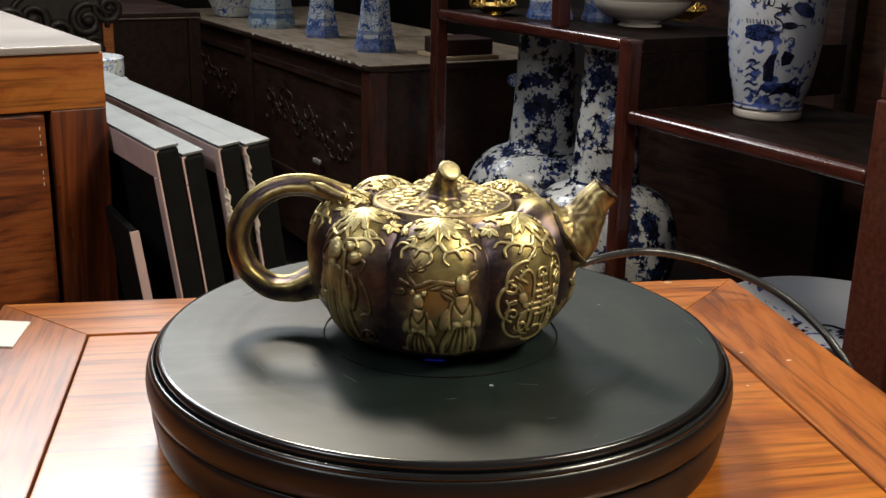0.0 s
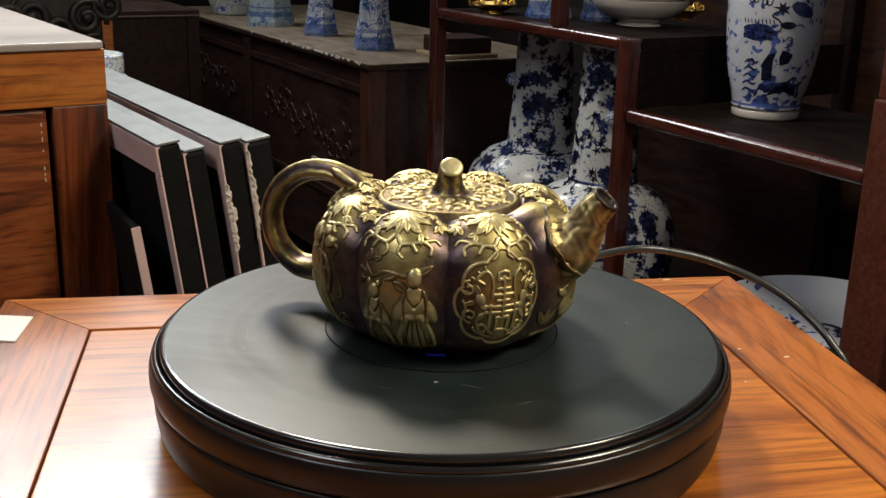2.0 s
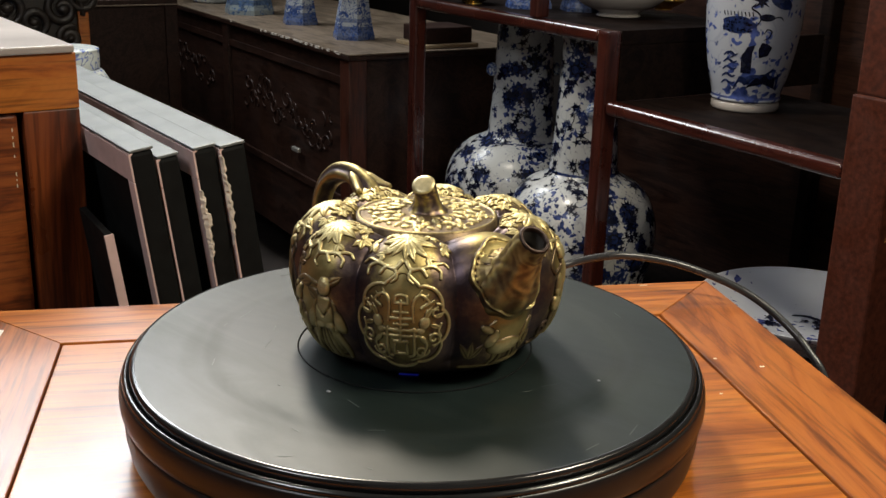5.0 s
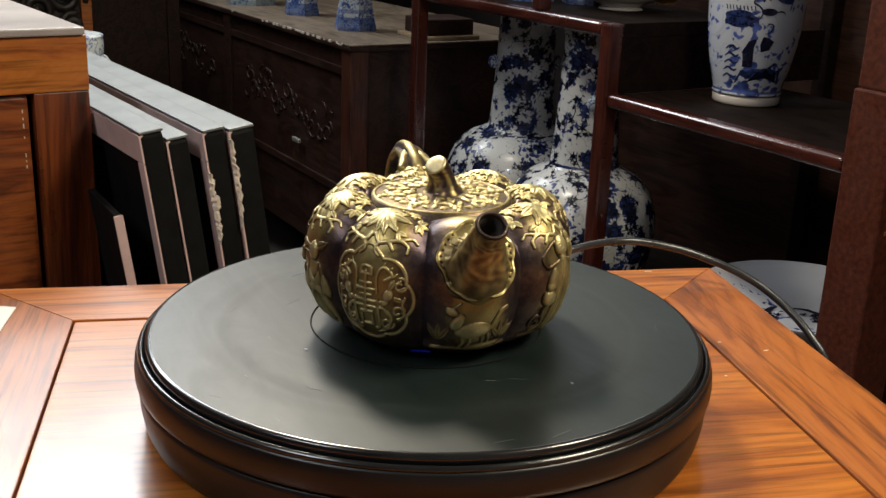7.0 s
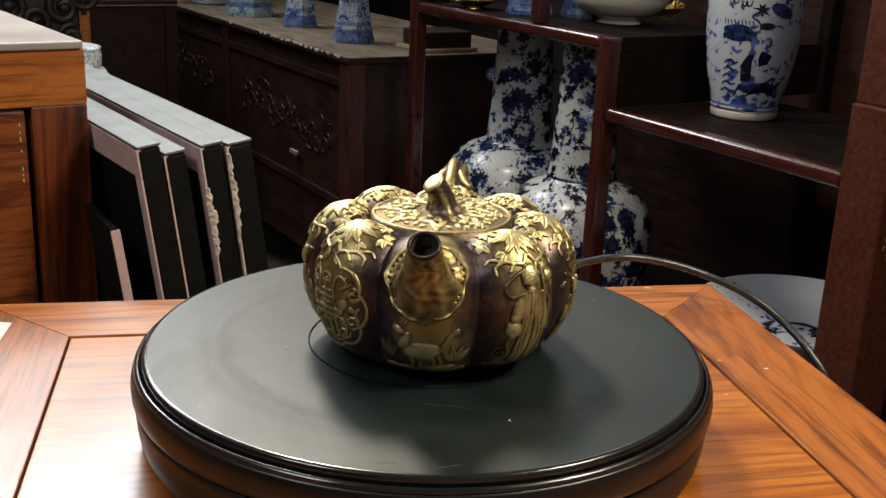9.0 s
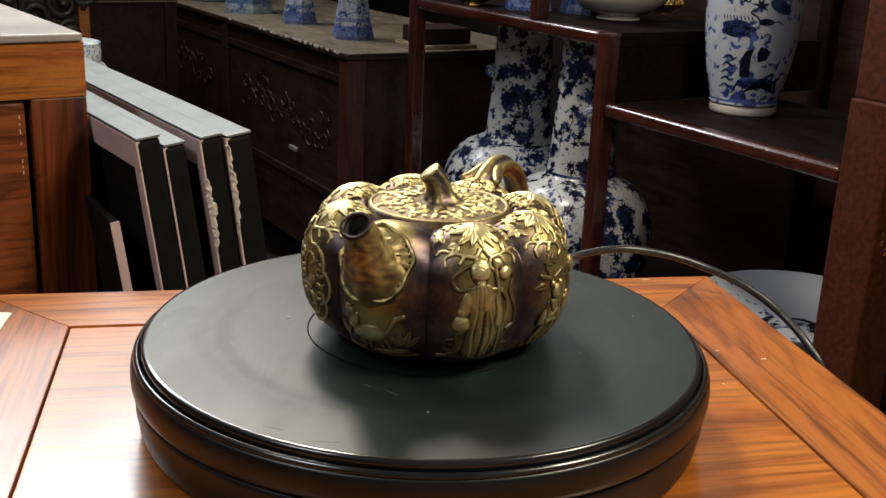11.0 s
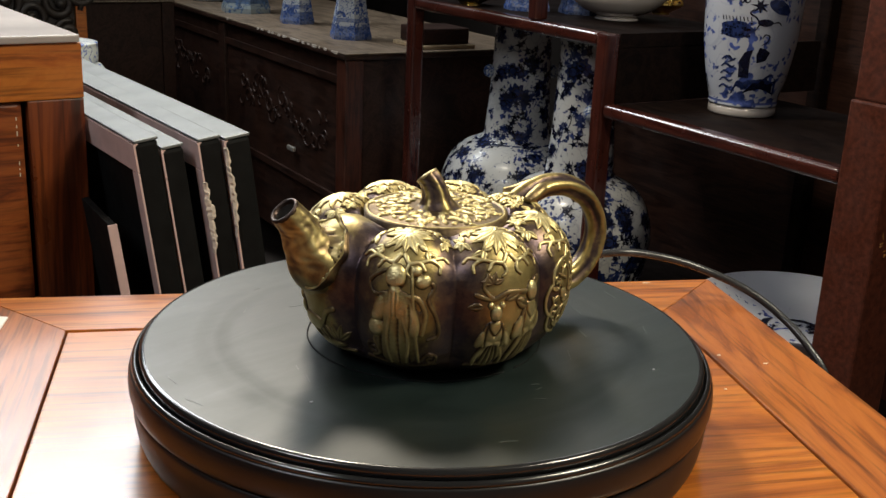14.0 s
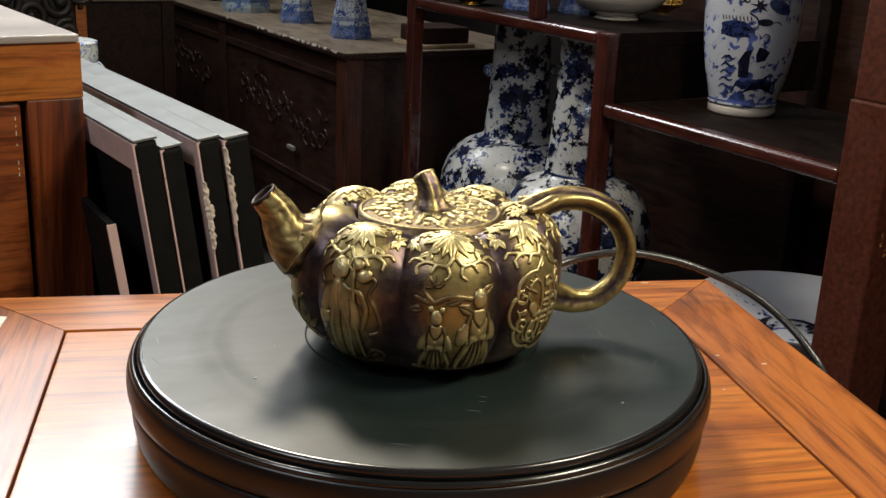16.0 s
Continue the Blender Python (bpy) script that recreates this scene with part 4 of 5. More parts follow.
        dark.patch(base, 0.060, [(-0.010, -0.018), (0.040, -0.018), (0.040, 0.0), (0.020, 0.006), (0.004, 0.0)], 0.0008)
        for i in range(5):
            wash.brush(base, 0.048 + 0.012 * i, [(-0.052, 0), (-0.044, 0.006), (-0.034, 0.001), (-0.028, 0.004)], 0.0020)
        dark.brush(base, 0.095, [(-0.046, 0.002), (-0.040, 0.008), (-0.034, 0.002), (-0.040, -0.003)], 0.0014)
    dark.done("outline_glaze", COBALT, body, "dark cobalt painted clouds, trees and outlines")
    wash.done("wash_glaze", COBALT_WASH, body, "pale cobalt painted hills and hedges")
    part("neck", lathe([(0.0, 0.2745), (0.045, 0.2745), (0.042, 0.30), (0.05, 0.33), (0.047, 0.331), (0.038, 0.31), (0.0, 0.30)], 64, 40), VASE_SCENE, v, smooth=True)


shelf_vase()


def hex_vase(a, b, r, h, turn, label, mat=None):
    k = r / 0.055
    prof = [(0.0, 0.0), (r, 0.0), (r, 0.010 * k), (r * 0.94, 0.020 * k), (r * 0.86, 0.045 * k), (r * 0.72, 0.085 * k), (r * 0.64, 0.14 * k), (r * 0.64, h * 0.85), (r * 0.8, h), (r * 0.7, h), (0, h * 0.96)]
    turned("hexagonal_vase", prof, mat or VASE_HEX, at_room(a, b, 0.680, 0, 0, turn), label, "vase", "vases on the chest", smooth=False, sides=6)


hex_vase(0.995, 2.115, 0.058, 0.30, 15, "slim hexagonal blue and white porcelain vase")
hex_vase(1.000, 2.480, 0.054, 0.30, 15, "slim hexagonal blue and white porcelain vase")
hex_vase(0.965, 2.800, 0.080, 0.26, 20, "broad hexagonal porcelain vase with blue-grey bands", VASE_BANDED)
turned("round_jar", [(0, 0), (0.06, 0), (0.075, 0.02), (0.10, 0.08), (0.105, 0.14), (0.08, 0.2), (0.05, 0.22), (0, 0.221)], JAR, at_room(0.985, 3.20, 0.680), "round pale porcelain jar with dark dabs", "jar", "vases on the chest")
turned("lidded_jar", [(0, 0), (0.05, 0), (0.07, 0.05), (0.075, 0.10), (0.060, 0.135), (0.050, 0.142), (0.053, 0.146), (0.053, 0.168), (0.048, 0.176), (0.0, 0.178)], JAR, at_room(0.100, 1.345, 0.613), "pale green and white lidded porcelain jar", "jar")


def jar_stand():
    c = Block("wooden_stool", 0.10, 1.345, 0, "plain dark wooden stool under a porcelain jar", "stool")
    c.add("seat", -0.02, 0.22, 1.225, 1.465, 0.588, 0.613, CHEST, 0.004)
    for a in (-0.01, 0.18):
        for b in (1.235, 1.425):
            c.add("leg", a, a + 0.03, b, b + 0.03, 0, 0.5875, CHEST, 0.003)


jar_stand()


def pale_tray():
    c = Block("wooden_box", 1.13, 1.93, 0.680, "low box of pale unvarnished wood on the chest", "box")
    c.add("base", 1.06, 1.22, 1.855, 2.00, 0.6805, 0.690, PALE_WOOD, 0.002)
    c.add("lid", 1.075, 1.21, 1.87, 1.99, 0.6905, 0.73, CHEST, 0.004, "dark wooden upper part")


pale_tray()


def bowl_stack():
    for i, (r, dz, da) in enumerate(((0.096, 0.0, 0.0), (0.094, 0.024, 0.004), (0.092, 0.046, 0.002))):
        prof = [(0.0, 0.0), (r * 0.42, 0.0), (r * 0.44, 0.004), (r * 0.42, 0.008), (r * 0.72, 0.020), (r * 0.93, 0.036), (r, 0.050), (r * 0.985, 0.051), (r * 0.9, 0.038), (r * 0.6, 0.020), (0, 0.014)]
        turned("porcelain_bowl", prof, BOWL, at_room(1.14 + da, 1.218, 0.8225 + dz), "shallow cream porcelain bowl in a stack", "bowl", "stacked bowls", seg=64, samples=50)


bowl_stack()


def shelf_ornaments():
    for a, b, r in ((0.99, 1.525, 0.052), (1.33, 1.30, 0.045)):
        o = thing("gilt_ornament", at_room(a, b, 0.8225), "small gilt metal ornament on the shelf", "ornament", "gilt ornaments")
        part("dish", lathe([(0, 0), (r * 0.4, 0), (r * 0.42, 0.004), (r * 0.9, 0.016), (r, 0.022), (r * 0.9, 0.020), (r * 0.4, 0.008), (0, 0.006)], 32, 30), GOLDEN, o, smooth=True)
        for k in range(7):
            ang = k * 0.9
            me = loft_mesh("curl", scroll(1.2, 0.012, 0.003, 0, 24), [0.0022, 0.003, 0.0015], 8)
            ob = part_mesh("curl", me, GOLDEN, o)
            ob.matrix_basis = Matrix.Translation((r * 0.8 * math.cos(ang), r * 0.8 * math.sin(ang), 0.026)) @ pose(0, 0, 0, 0, 40 * k, math.degrees(ang))
    for a, b in ((1.06, 1.415), (1.14, 1.33)):
        r = 0.050
        prof = [(0, 0), (r, 0), (r, 0.008), (r * 0.92, 0.018), (r * 0.84, 0.05), (r * 0.7, 0.10), (r * 0.7, 0.22), (0, 0.222)]
        turned("hexagonal_vase", prof, VASE_HEX, at_room(a, b, 0.8225, 0, 0, 10), "hexagonal blue and white porcelain vase on the shelf", "vase", "vases on the shelf", smooth=False, sides=6)


shelf_ornaments()


def painted_dish():
    d = thing("painted_dish", at_room(1.084, 0.621, 0.365), "large white porcelain dish painted with blue and red flowers", "dish")
    k = 1.1
    prof = [(0, 0), (0.075, 0), (0.078, 0.006), (0.075, 0.010), (0.115, 0.026), (0.150, 0.048), (0.158, 0.056), (0.1565, 0.0575), (0.147, 0.050), (0.11, 0.029), (0.06, 0.017), (0, 0.015)]
    part("bowl", lathe([(r * k, z * k) for r, z in prof], 96, 90), DISH, d, smooth=True)
    inner = [(0.0, 0.0165), (0.066, 0.0190), (0.121, 0.0322), (0.162, 0.0552), (0.172, 0.0632)]
    leaves, blooms, rnd = Glaze(inner), Glaze(inner), random.Random(17)
    for az, z, ln, turn in ((-20, 0.0180, 0.050, 2.6), (-35, 0.0187, 0.055, 0.5), (0, 0.0180, 0.060, 0.2), (15, 0.0176, 0.045, 1.9), (-45, 0.022, 0.05, 0.1), (125, 0.0185, 0.045, 2.9), (150, 0.0200, 0.04, 2.4)):
        leaves.brush(radians(az), z, [(0, 0), (ln * 0.5 * math.cos(turn), ln * 0.5 * math.sin(turn) + 0.004), (ln * math.cos(turn), ln * math.sin(turn))], 0.0042, -0.0007)
        for i in range(5):
            leaves.star(radians(az), z, rnd.uniform(-0.02, 0.02), rnd.uniform(-0.012, 0.014), rnd.uniform(0.008, 0.016), rnd.uniform(0, 6), 5, rnd, -0.0008)
    for az, z in ((-27, 0.0192), (-15, 0.0205), (-38, 0.0215), (-8, 0.0188)):
        for i in range(5):
            blooms.star(radians(az), z, rnd.uniform(-0.012, 0.012), rnd.uniform(-0.010, 0.010), rnd.uniform(0.007, 0.012), rnd.uniform(0, 6), 6, rnd, -0.0010)
    leaves.done("leaf_glaze", COBALT, d, "dark cobalt painted leaves")
    blooms.done("bloom_glaze", RED_GLAZE, d, "dull red painted flowers")
    s = Block("dish_stand", 1.084, 0.62, 0.2205, "plain dark wooden stand under the large dish", "stand")
    s.add("top", 1.0, 1.17, 0.535, 0.705, 0.347, 0.365, CHEST)
    for a in (1.005, 1.14):
        for b in (0.54, 0.675):
            s.add("leg", a, a + 0.024, b, b + 0.024, 0.221, 0.3465, CHEST, 0.002)


painted_dish()


# ---- the teapot ----
POT_PROFILE = [(0.0, 0.0016), (0.030, 0.0010), (0.0450, 0.0010), (0.0550, 0.0045), (0.0648, 0.0135), (0.0708, 0.0262), (0.0727, 0.0400),
               (0.0718, 0.0532), (0.0675, 0.0642), (0.0598, 0.0716), (0.0510, 0.0742), (0.0428, 0.0728), (0.0398, 0.0700), (0.0385, 0.0630), (0.0375, 0.0560)]
POT_CURVE = curve_through(POT_PROFILE, 400)
POT_ARC = np.concatenate([[0], np.cumsum(np.hypot(*np.diff(POT_CURVE, axis=0).T))])
POT_MID = POT_ARC[np.argmax(POT_CURVE[:, 0])]


def pot_surface(phi, w):
    """Points of the lobed body; phi: radians from the spout, w: metres along the profile from the widest line, upwards."""
    r = np.interp(w + POT_MID, POT_ARC, POT_CURVE[:, 0])
    z = np.interp(w + POT_MID, POT_ARC, POT_CURVE[:, 1])
    lobe = np.abs(np.cos(4 * phi)) ** 0.85
    deep = np.clip((r - 0.037) / 0.012, 0, 1) * np.clip((z - 0.001) / 0.012, 0.4, 1)
    k = 1 - 0.105 * deep * (1 - lobe)
    drop = 0.006 * np.clip((z - 0.055) / 0.014, 0, 1) * np.clip((r - 0.036) / 0.01, 0, 1) * (1 - lobe)
    return np.stack([r * k * np.cos(phi), r * k * np.sin(phi), z - drop], -1)


def pot_normal(phi, w, e=4e-4):
    a = pot_surface(phi + e * 12, w) - pot_surface(phi - e * 12, w)
    b = pot_surface(phi, w + e) - pot_surface(phi, w - e)
    n = np.cross(a, b)
    return n / np.maximum(np.linalg.norm(n, axis=-1, keepdims=True), 1e-9)


def grid_faces(ny, nx, keep=None, wrap=False):
    out = []
    for i in range(ny - 1):
        for j in range(nx if wrap else nx - 1):
            j2 = (j + 1) % nx
            if keep is None or keep[i, j] or keep[i, j2] or keep[i + 1, j] or keep[i + 1, j2]:
                out.append((i * nx + j, i * nx + j2, (i + 1) * nx + j2, (i + 1) * nx + j))
    return out


class Relief:
    """A height field drawn with strokes and blobs, in metres; x runs round the pot, y up the wall."""

    def __init__(self, x0, x1, y0, y1, step=0.00028):
        self.x, self.y = np.meshgrid(np.arange(x0, x1, step), np.arange(y0, y1, step))
        self.h = np.zeros_like(self.x)

    def put(self, h):
        self.h = np.maximum(self.h, h)

    def stroke(self, pts, w=0.0009, h=0.0011, taper=0.0, n=26):
        pts = curve_through(pts, n) if len(pts) > 2 else np.array(pts, float)
        for i, (p, q) in enumerate(zip(pts, pts[1:])):
            d = q - p
            t = np.clip(((self.x - p[0]) * d[0] + (self.y - p[1]) * d[1]) / max(d @ d, 1e-12), 0, 1)
            dist = np.hypot(self.x - p[0] - t * d[0], self.y - p[1] - t * d[1])
            ww = w * (1 - taper * i / len(pts))
            self.put(h * np.sqrt(np.clip(1 - (dist / ww) ** 2, 0, 1)))
        return self

    def blob(self, cx, cy, rx, ry, turn=0.0, h=0.0016, power=0.5):
        c, s = math.cos(radians(turn)), math.sin(radians(turn))
        u, v = (self.x - cx) * c + (self.y - cy) * s, -(self.x - cx) * s + (self.y - cy) * c
        self.put(h * np.clip(1 - (u / rx) ** 2 - (v / ry) ** 2, 0, 1) ** power)
        return self

    def leaf(self, cx, cy, length, width, turn, h=0.0012):
        """A pointed leaf with a sunk midrib."""
        c, s = math.cos(radians(turn)), math.sin(radians(turn))
        u, v = (self.x - cx) * c + (self.y - cy) * s, -(self.x - cx) * s + (self.y - cy) * c
        t = np.clip(u / length, 0, 1)
        half = width * np.sin(math.pi * t ** 0.8) + 1e-9
        inside = np.clip(1 - (np.abs(v) / half) ** 2, 0, 1) * ((u > 0) & (u < length))
        self.put(h * np.sqrt(inside) * (1 - 0.45 * np.exp(-(v / 0.00035) ** 2)))
        return self

    def cut(self, pts, w=0.0004, depth=0.6, n=12):
        pts = curve_through(pts, n) if len(pts) > 2 else np.array(pts, float)
        for p, q in zip(pts, pts[1:]):
            d = q - p
            t = np.clip(((self.x - p[0]) * d[0] + (self.y - p[1]) * d[1]) / max(d @ d, 1e-12), 0, 1)
            dist = np.hypot(self.x - p[0] - t * d[0], self.y - p[1] - t * d[1])
            self.h = self.h * (1 - depth * np.exp(-(dist / w) ** 2))
        return self

    def curl(self, cx, cy, r, start, turns, w=0.0008, h=0.0011):
        t = np.linspace(0, 1, 16)
        a = np.radians(start) + turns * 2 * math.pi * t
        rr = r * (1 - 0.75 * t)
        return self.stroke(list(zip(cx + rr * np.cos(a), cy + rr * np.sin(a))), w, h, n=26)

    def mirrored(self):
        self.h = np.maximum(self.h, self.h[:, ::-1])
        return self

    def onto(self, name, phi0, parent, label="", grow=1.0, lift=0.0):
        """Wrap it onto the body round the azimuth phi0, leaving out what lies flat."""
        h = np.where(self.h > 2e-5, self.h, -0.0004)
        ny, nx = h.shape
        phi, up = phi0 + self.x * grow / 0.0735, self.y * grow + lift
        wave = np.sin(self.x * 5200 + 3 * np.sin(self.y * 2900)) * np.sin(self.y * 4700 + 2.5 * np.sin(self.x * 3300))
        h = np.where(h > 0, 0.82 * h * (1 + 0.09 * wave), h)
        p = pot_surface(phi, up) + pot_normal(phi, up) * h[..., None]
        rel = np.clip(self.h / (0.78 * self.h.max()), 0, 1)
        faces = grid_faces(ny, nx, self.h > 2e-5)
        used = np.unique(np.array(faces).ravel())
        remap = -np.ones(ny * nx, int)
        remap[used] = np.arange(len(used))
        me = raw_mesh(name, p.reshape(-1, 3)[used], remap[np.array(faces)].tolist(), rel.reshape(-1)[used])
        return part_mesh(name, me, RELIEF_BRASS, parent, label)


def leaf_cluster(kind):
    """The spray of leaves over the shoulder of a lobe: a fan that hangs from the lid's edge, and forked tendrils below."""
    f = Relief(-0.0245, 0.0245, 0.008, 0.046)
    rnd = random.Random(kind)

    def jot(v, d):
        return v + rnd.uniform(-d, d)

    for a, l in ((-90, 0.0125), (-64, 0.0130), (-116, 0.0130), (-40, 0.0140), (-140, 0.0140), (-16, 0.0150), (196, 0.0150), (10, 0.0125), (170, 0.0125), (48, 0.0075), (132, 0.0075), (90, 0.0070)):
        f.leaf(0, 0.0325, jot(l, 0.0012), jot(0.0026, 0.0003), jot(a, 6), jot(0.0015, 0.0003))
    f.blob(0, 0.0325, 0.0016, 0.0016, h=0.0017)
    for s in (-1, 1):
        for x, y, turns in ((0.0125, 0.0380, (-70, -20, 30, 85, 140, 195)), (0.0185, 0.0300, (-110, -65, -20, 40, 100)), (0.0100, 0.0235, (-60, -10, 150))):
            for a in turns:
                f.leaf(s * x, y, jot(0.0056, 0.001), jot(0.0017, 0.0003), jot(a if s > 0 else 180 - a, 12), 0.0014)
        f.stroke([(s * 0.0010, 0.0205), (s * 0.0035, 0.0175), (s * 0.0075, 0.0180), (s * 0.0100, 0.0150)], 0.0012, 0.0013, taper=0.3)
        f.stroke([(s * 0.0075, 0.0180), (s * 0.0120, 0.0195), (s * 0.0160, 0.0175), (s * 0.0162, 0.0140)], 0.0011, 0.0012, taper=0.3)
        f.stroke([(s * 0.0120, 0.0195), (s * 0.0175, 0.0215), (s * 0.0200, 0.0195)], 0.0010, 0.0012, taper=0.3)
        f.stroke([(s * 0.0035, 0.0175), (s * 0.0025, 0.0140), (s * 0.0045, 0.0120)], 0.0010, 0.0012, taper=0.4)
        f.curl(s * 0.0055, 0.0415, 0.0030, 90, 1.2 * s, 0.0009)
    return f


def medallion():
    """The round emblem: scalloped double border, a longevity character in bars, peaches and curls."""
    f = Relief(-0.0235, 0.0235, -0.0275, 0.0185)
    cy = -0.0045
    ang = np.arctan2(f.y - cy, f.x)
    rad = np.hypot(f.x, (f.y - cy) * 0.98)
    edge = 0.0187 + 0.0022 * np.abs(np.cos(4 * (ang - math.pi / 2))) ** 0.7
    edge = edge + 0.0022 * np.exp(-((ang - math.pi / 2) / 0.16) ** 2)
    f.put(0.0012 * np.sqrt(np.clip(1 - ((rad - edge) / 0.0010) ** 2, 0, 1)))
    b = 0.00085
    for y, w in ((7.6, 2.4), (4.6, 2.6), (2.6, 4.6), (0.6, 2.6), (-1.4, 6.6), (-3.4, 6.6), (-5.4, 2.6), (-10.2, 2.4)):
        f.stroke([(-w * 1.08e-3, cy + 0.0005 + y * 1.32e-3), (w * 1.08e-3, cy + 0.0005 + y * 1.32e-3)], b)
    f.stroke([(0, cy + 0.0115), (0, cy - 0.0065)], b)
    for s in (-1, 1):
        f.stroke([(s * 0.0026, cy + 0.0105), (s * 0.0022, cy + 0.0132), (0, cy + 0.0140)], b)
        f.stroke([(s * 0.0026, cy - 0.0080), (s * 0.0026, cy - 0.0118)], b)
        f.stroke([(s * 0.0056, cy - 0.0008), (s * 0.0056, cy - 0.0128), (s * 0.0038, cy - 0.0145)], b)
        f.stroke([(s * 0.0172, cy + 0.0010), (s * 0.0160, cy - 0.0020), (s * 0.0172, cy - 0.0045)], 0.0007)
        f.leaf(s * 0.0080, cy - 0.0040, 0.0060, 0.0014, -50 if s > 0 else 230)
        f.leaf(s * 0.0060, cy - 0.0150, 0.0060, 0.0013, 20 if s > 0 else 160)
        f.stroke([(s * 0.0052, cy + 0.0026), (s * 0.0050, cy + 0.0105), (s * 0.0078, cy + 0.0140), (s * 0.0115, cy + 0.0110), (s * 0.0085, cy + 0.0085)], 0.0008)
        f.blob(s * 0.0100, cy + 0.0020, 0.0024, 0.0030, s * -25, 0.0016)
        f.blob(s * 0.0085, cy - 0.0015, 0.0020, 0.0016, s * 20, 0.0013)
        f.leaf(s * 0.0100, cy + 0.0040, 0.0060, 0.0014, 60 if s > 0 else 120)
        f.leaf(s * 0.0120, cy + 0.0010, 0.0055, 0.0013, -20 if s > 0 else 200)
        f.curl(s * 0.0150, cy + 0.0065, 0.0035, 90 if s > 0 else 90, -1.1 * s, 0.0007)
        f.curl(s * 0.0140, cy - 0.0055, 0.0034, -90, 1.1 * s, 0.0007)
        f.curl(s * 0.0090, cy - 0.0115, 0.0032, 0 if s > 0 else 180, -1.2 * s, 0.0007)
        f.stroke([(s * 0.0075, cy - 0.0035), (s * 0.0110, cy - 0.0080), (s * 0.0090, cy - 0.0145), (s * 0.0045, cy - 0.0165)], 0.0007)
        for k in range(5):
            a = math.radians(90 - s * (28 + 11 * k))
            f.stroke([(0.0155 * math.cos(a), cy + 0.0155 * math.sin(a)), (0.0178 * math.cos(a), cy + 0.0178 * math.sin(a))], 0.0006, 0.0009)
            a = math.radians(-90 + s * (18 + 13 * k))
            f.blob(0.0172 * math.cos(a), cy + 0.0172 * math.sin(a), 0.0010, 0.0010, 0, 0.0009)
    return f


def robed(f, cx, base, height, lean=0.0):
    """A plain robed shape in relief: head, broad sleeves, a robe with sunk folds."""
    k = height / 0.026
    q = k * 0.86
    f.blob(cx, base + 0.0075 * k, 0.0054 * q, 0.0105 * k, 0, 0.0019, 0.35)
    f.blob(cx + lean * 0.6, base + 0.0158 * k, 0.0050 * q, 0.0048 * k, 0, 0.0022, 0.4)
    f.blob(cx + lean, base + 0.0232 * k, 0.0026 * q, 0.0031 * k, 0, 0.0030)
    for s in (-1, 1):
        f.blob(cx + s * 0.0052 * q, base + 0.0130 * k, 0.0022 * q, 0.0042 * k, s * 22, 0.0022, 0.4)
        f.blob(cx + s * 0.0024 * q, base + 0.0112 * k, 0.0030 * q, 0.0016 * k, s * -14, 0.0025, 0.4)
        f.stroke([(cx + s * 0.0040 * q, base + 0.0085 * k), (cx + s * 0.0060 * q, base + 0.0040 * k), (cx + s * 0.0064 * q, base)], 0.0012 * k, 0.0019, taper=0.3)
    for s in (-0.0034, -0.0014, 0.0008, 0.0028):
        f.cut([(cx + s * 0.5 * q, base + 0.0105 * k), (cx + s * 0.9 * q, base + 0.0060 * k), (cx + s * 1.3 * q, base)], 0.00045, 0.5)
    for s in (-1, 1):
        f.cut([(cx, base + 0.0145 * k), (cx + s * 0.0022 * q, base + 0.0172 * k), (cx + s * 0.0028 * q, base + 0.0200 * k)], 0.0004, 0.45)
        f.cut([(cx + s * 0.0034 * q, base + 0.0100 * k), (cx + s * 0.0036 * q, base + 0.0150 * k), (cx + s * 0.0030 * q, base + 0.0180 * k)], 0.0004, 0.4)
    f.cut([(cx - 0.0032 * q + lean, base + 0.0203 * k), (cx + 0.0032 * q + lean, base + 0.0203 * k)], 0.0005, 0.55)
    return f


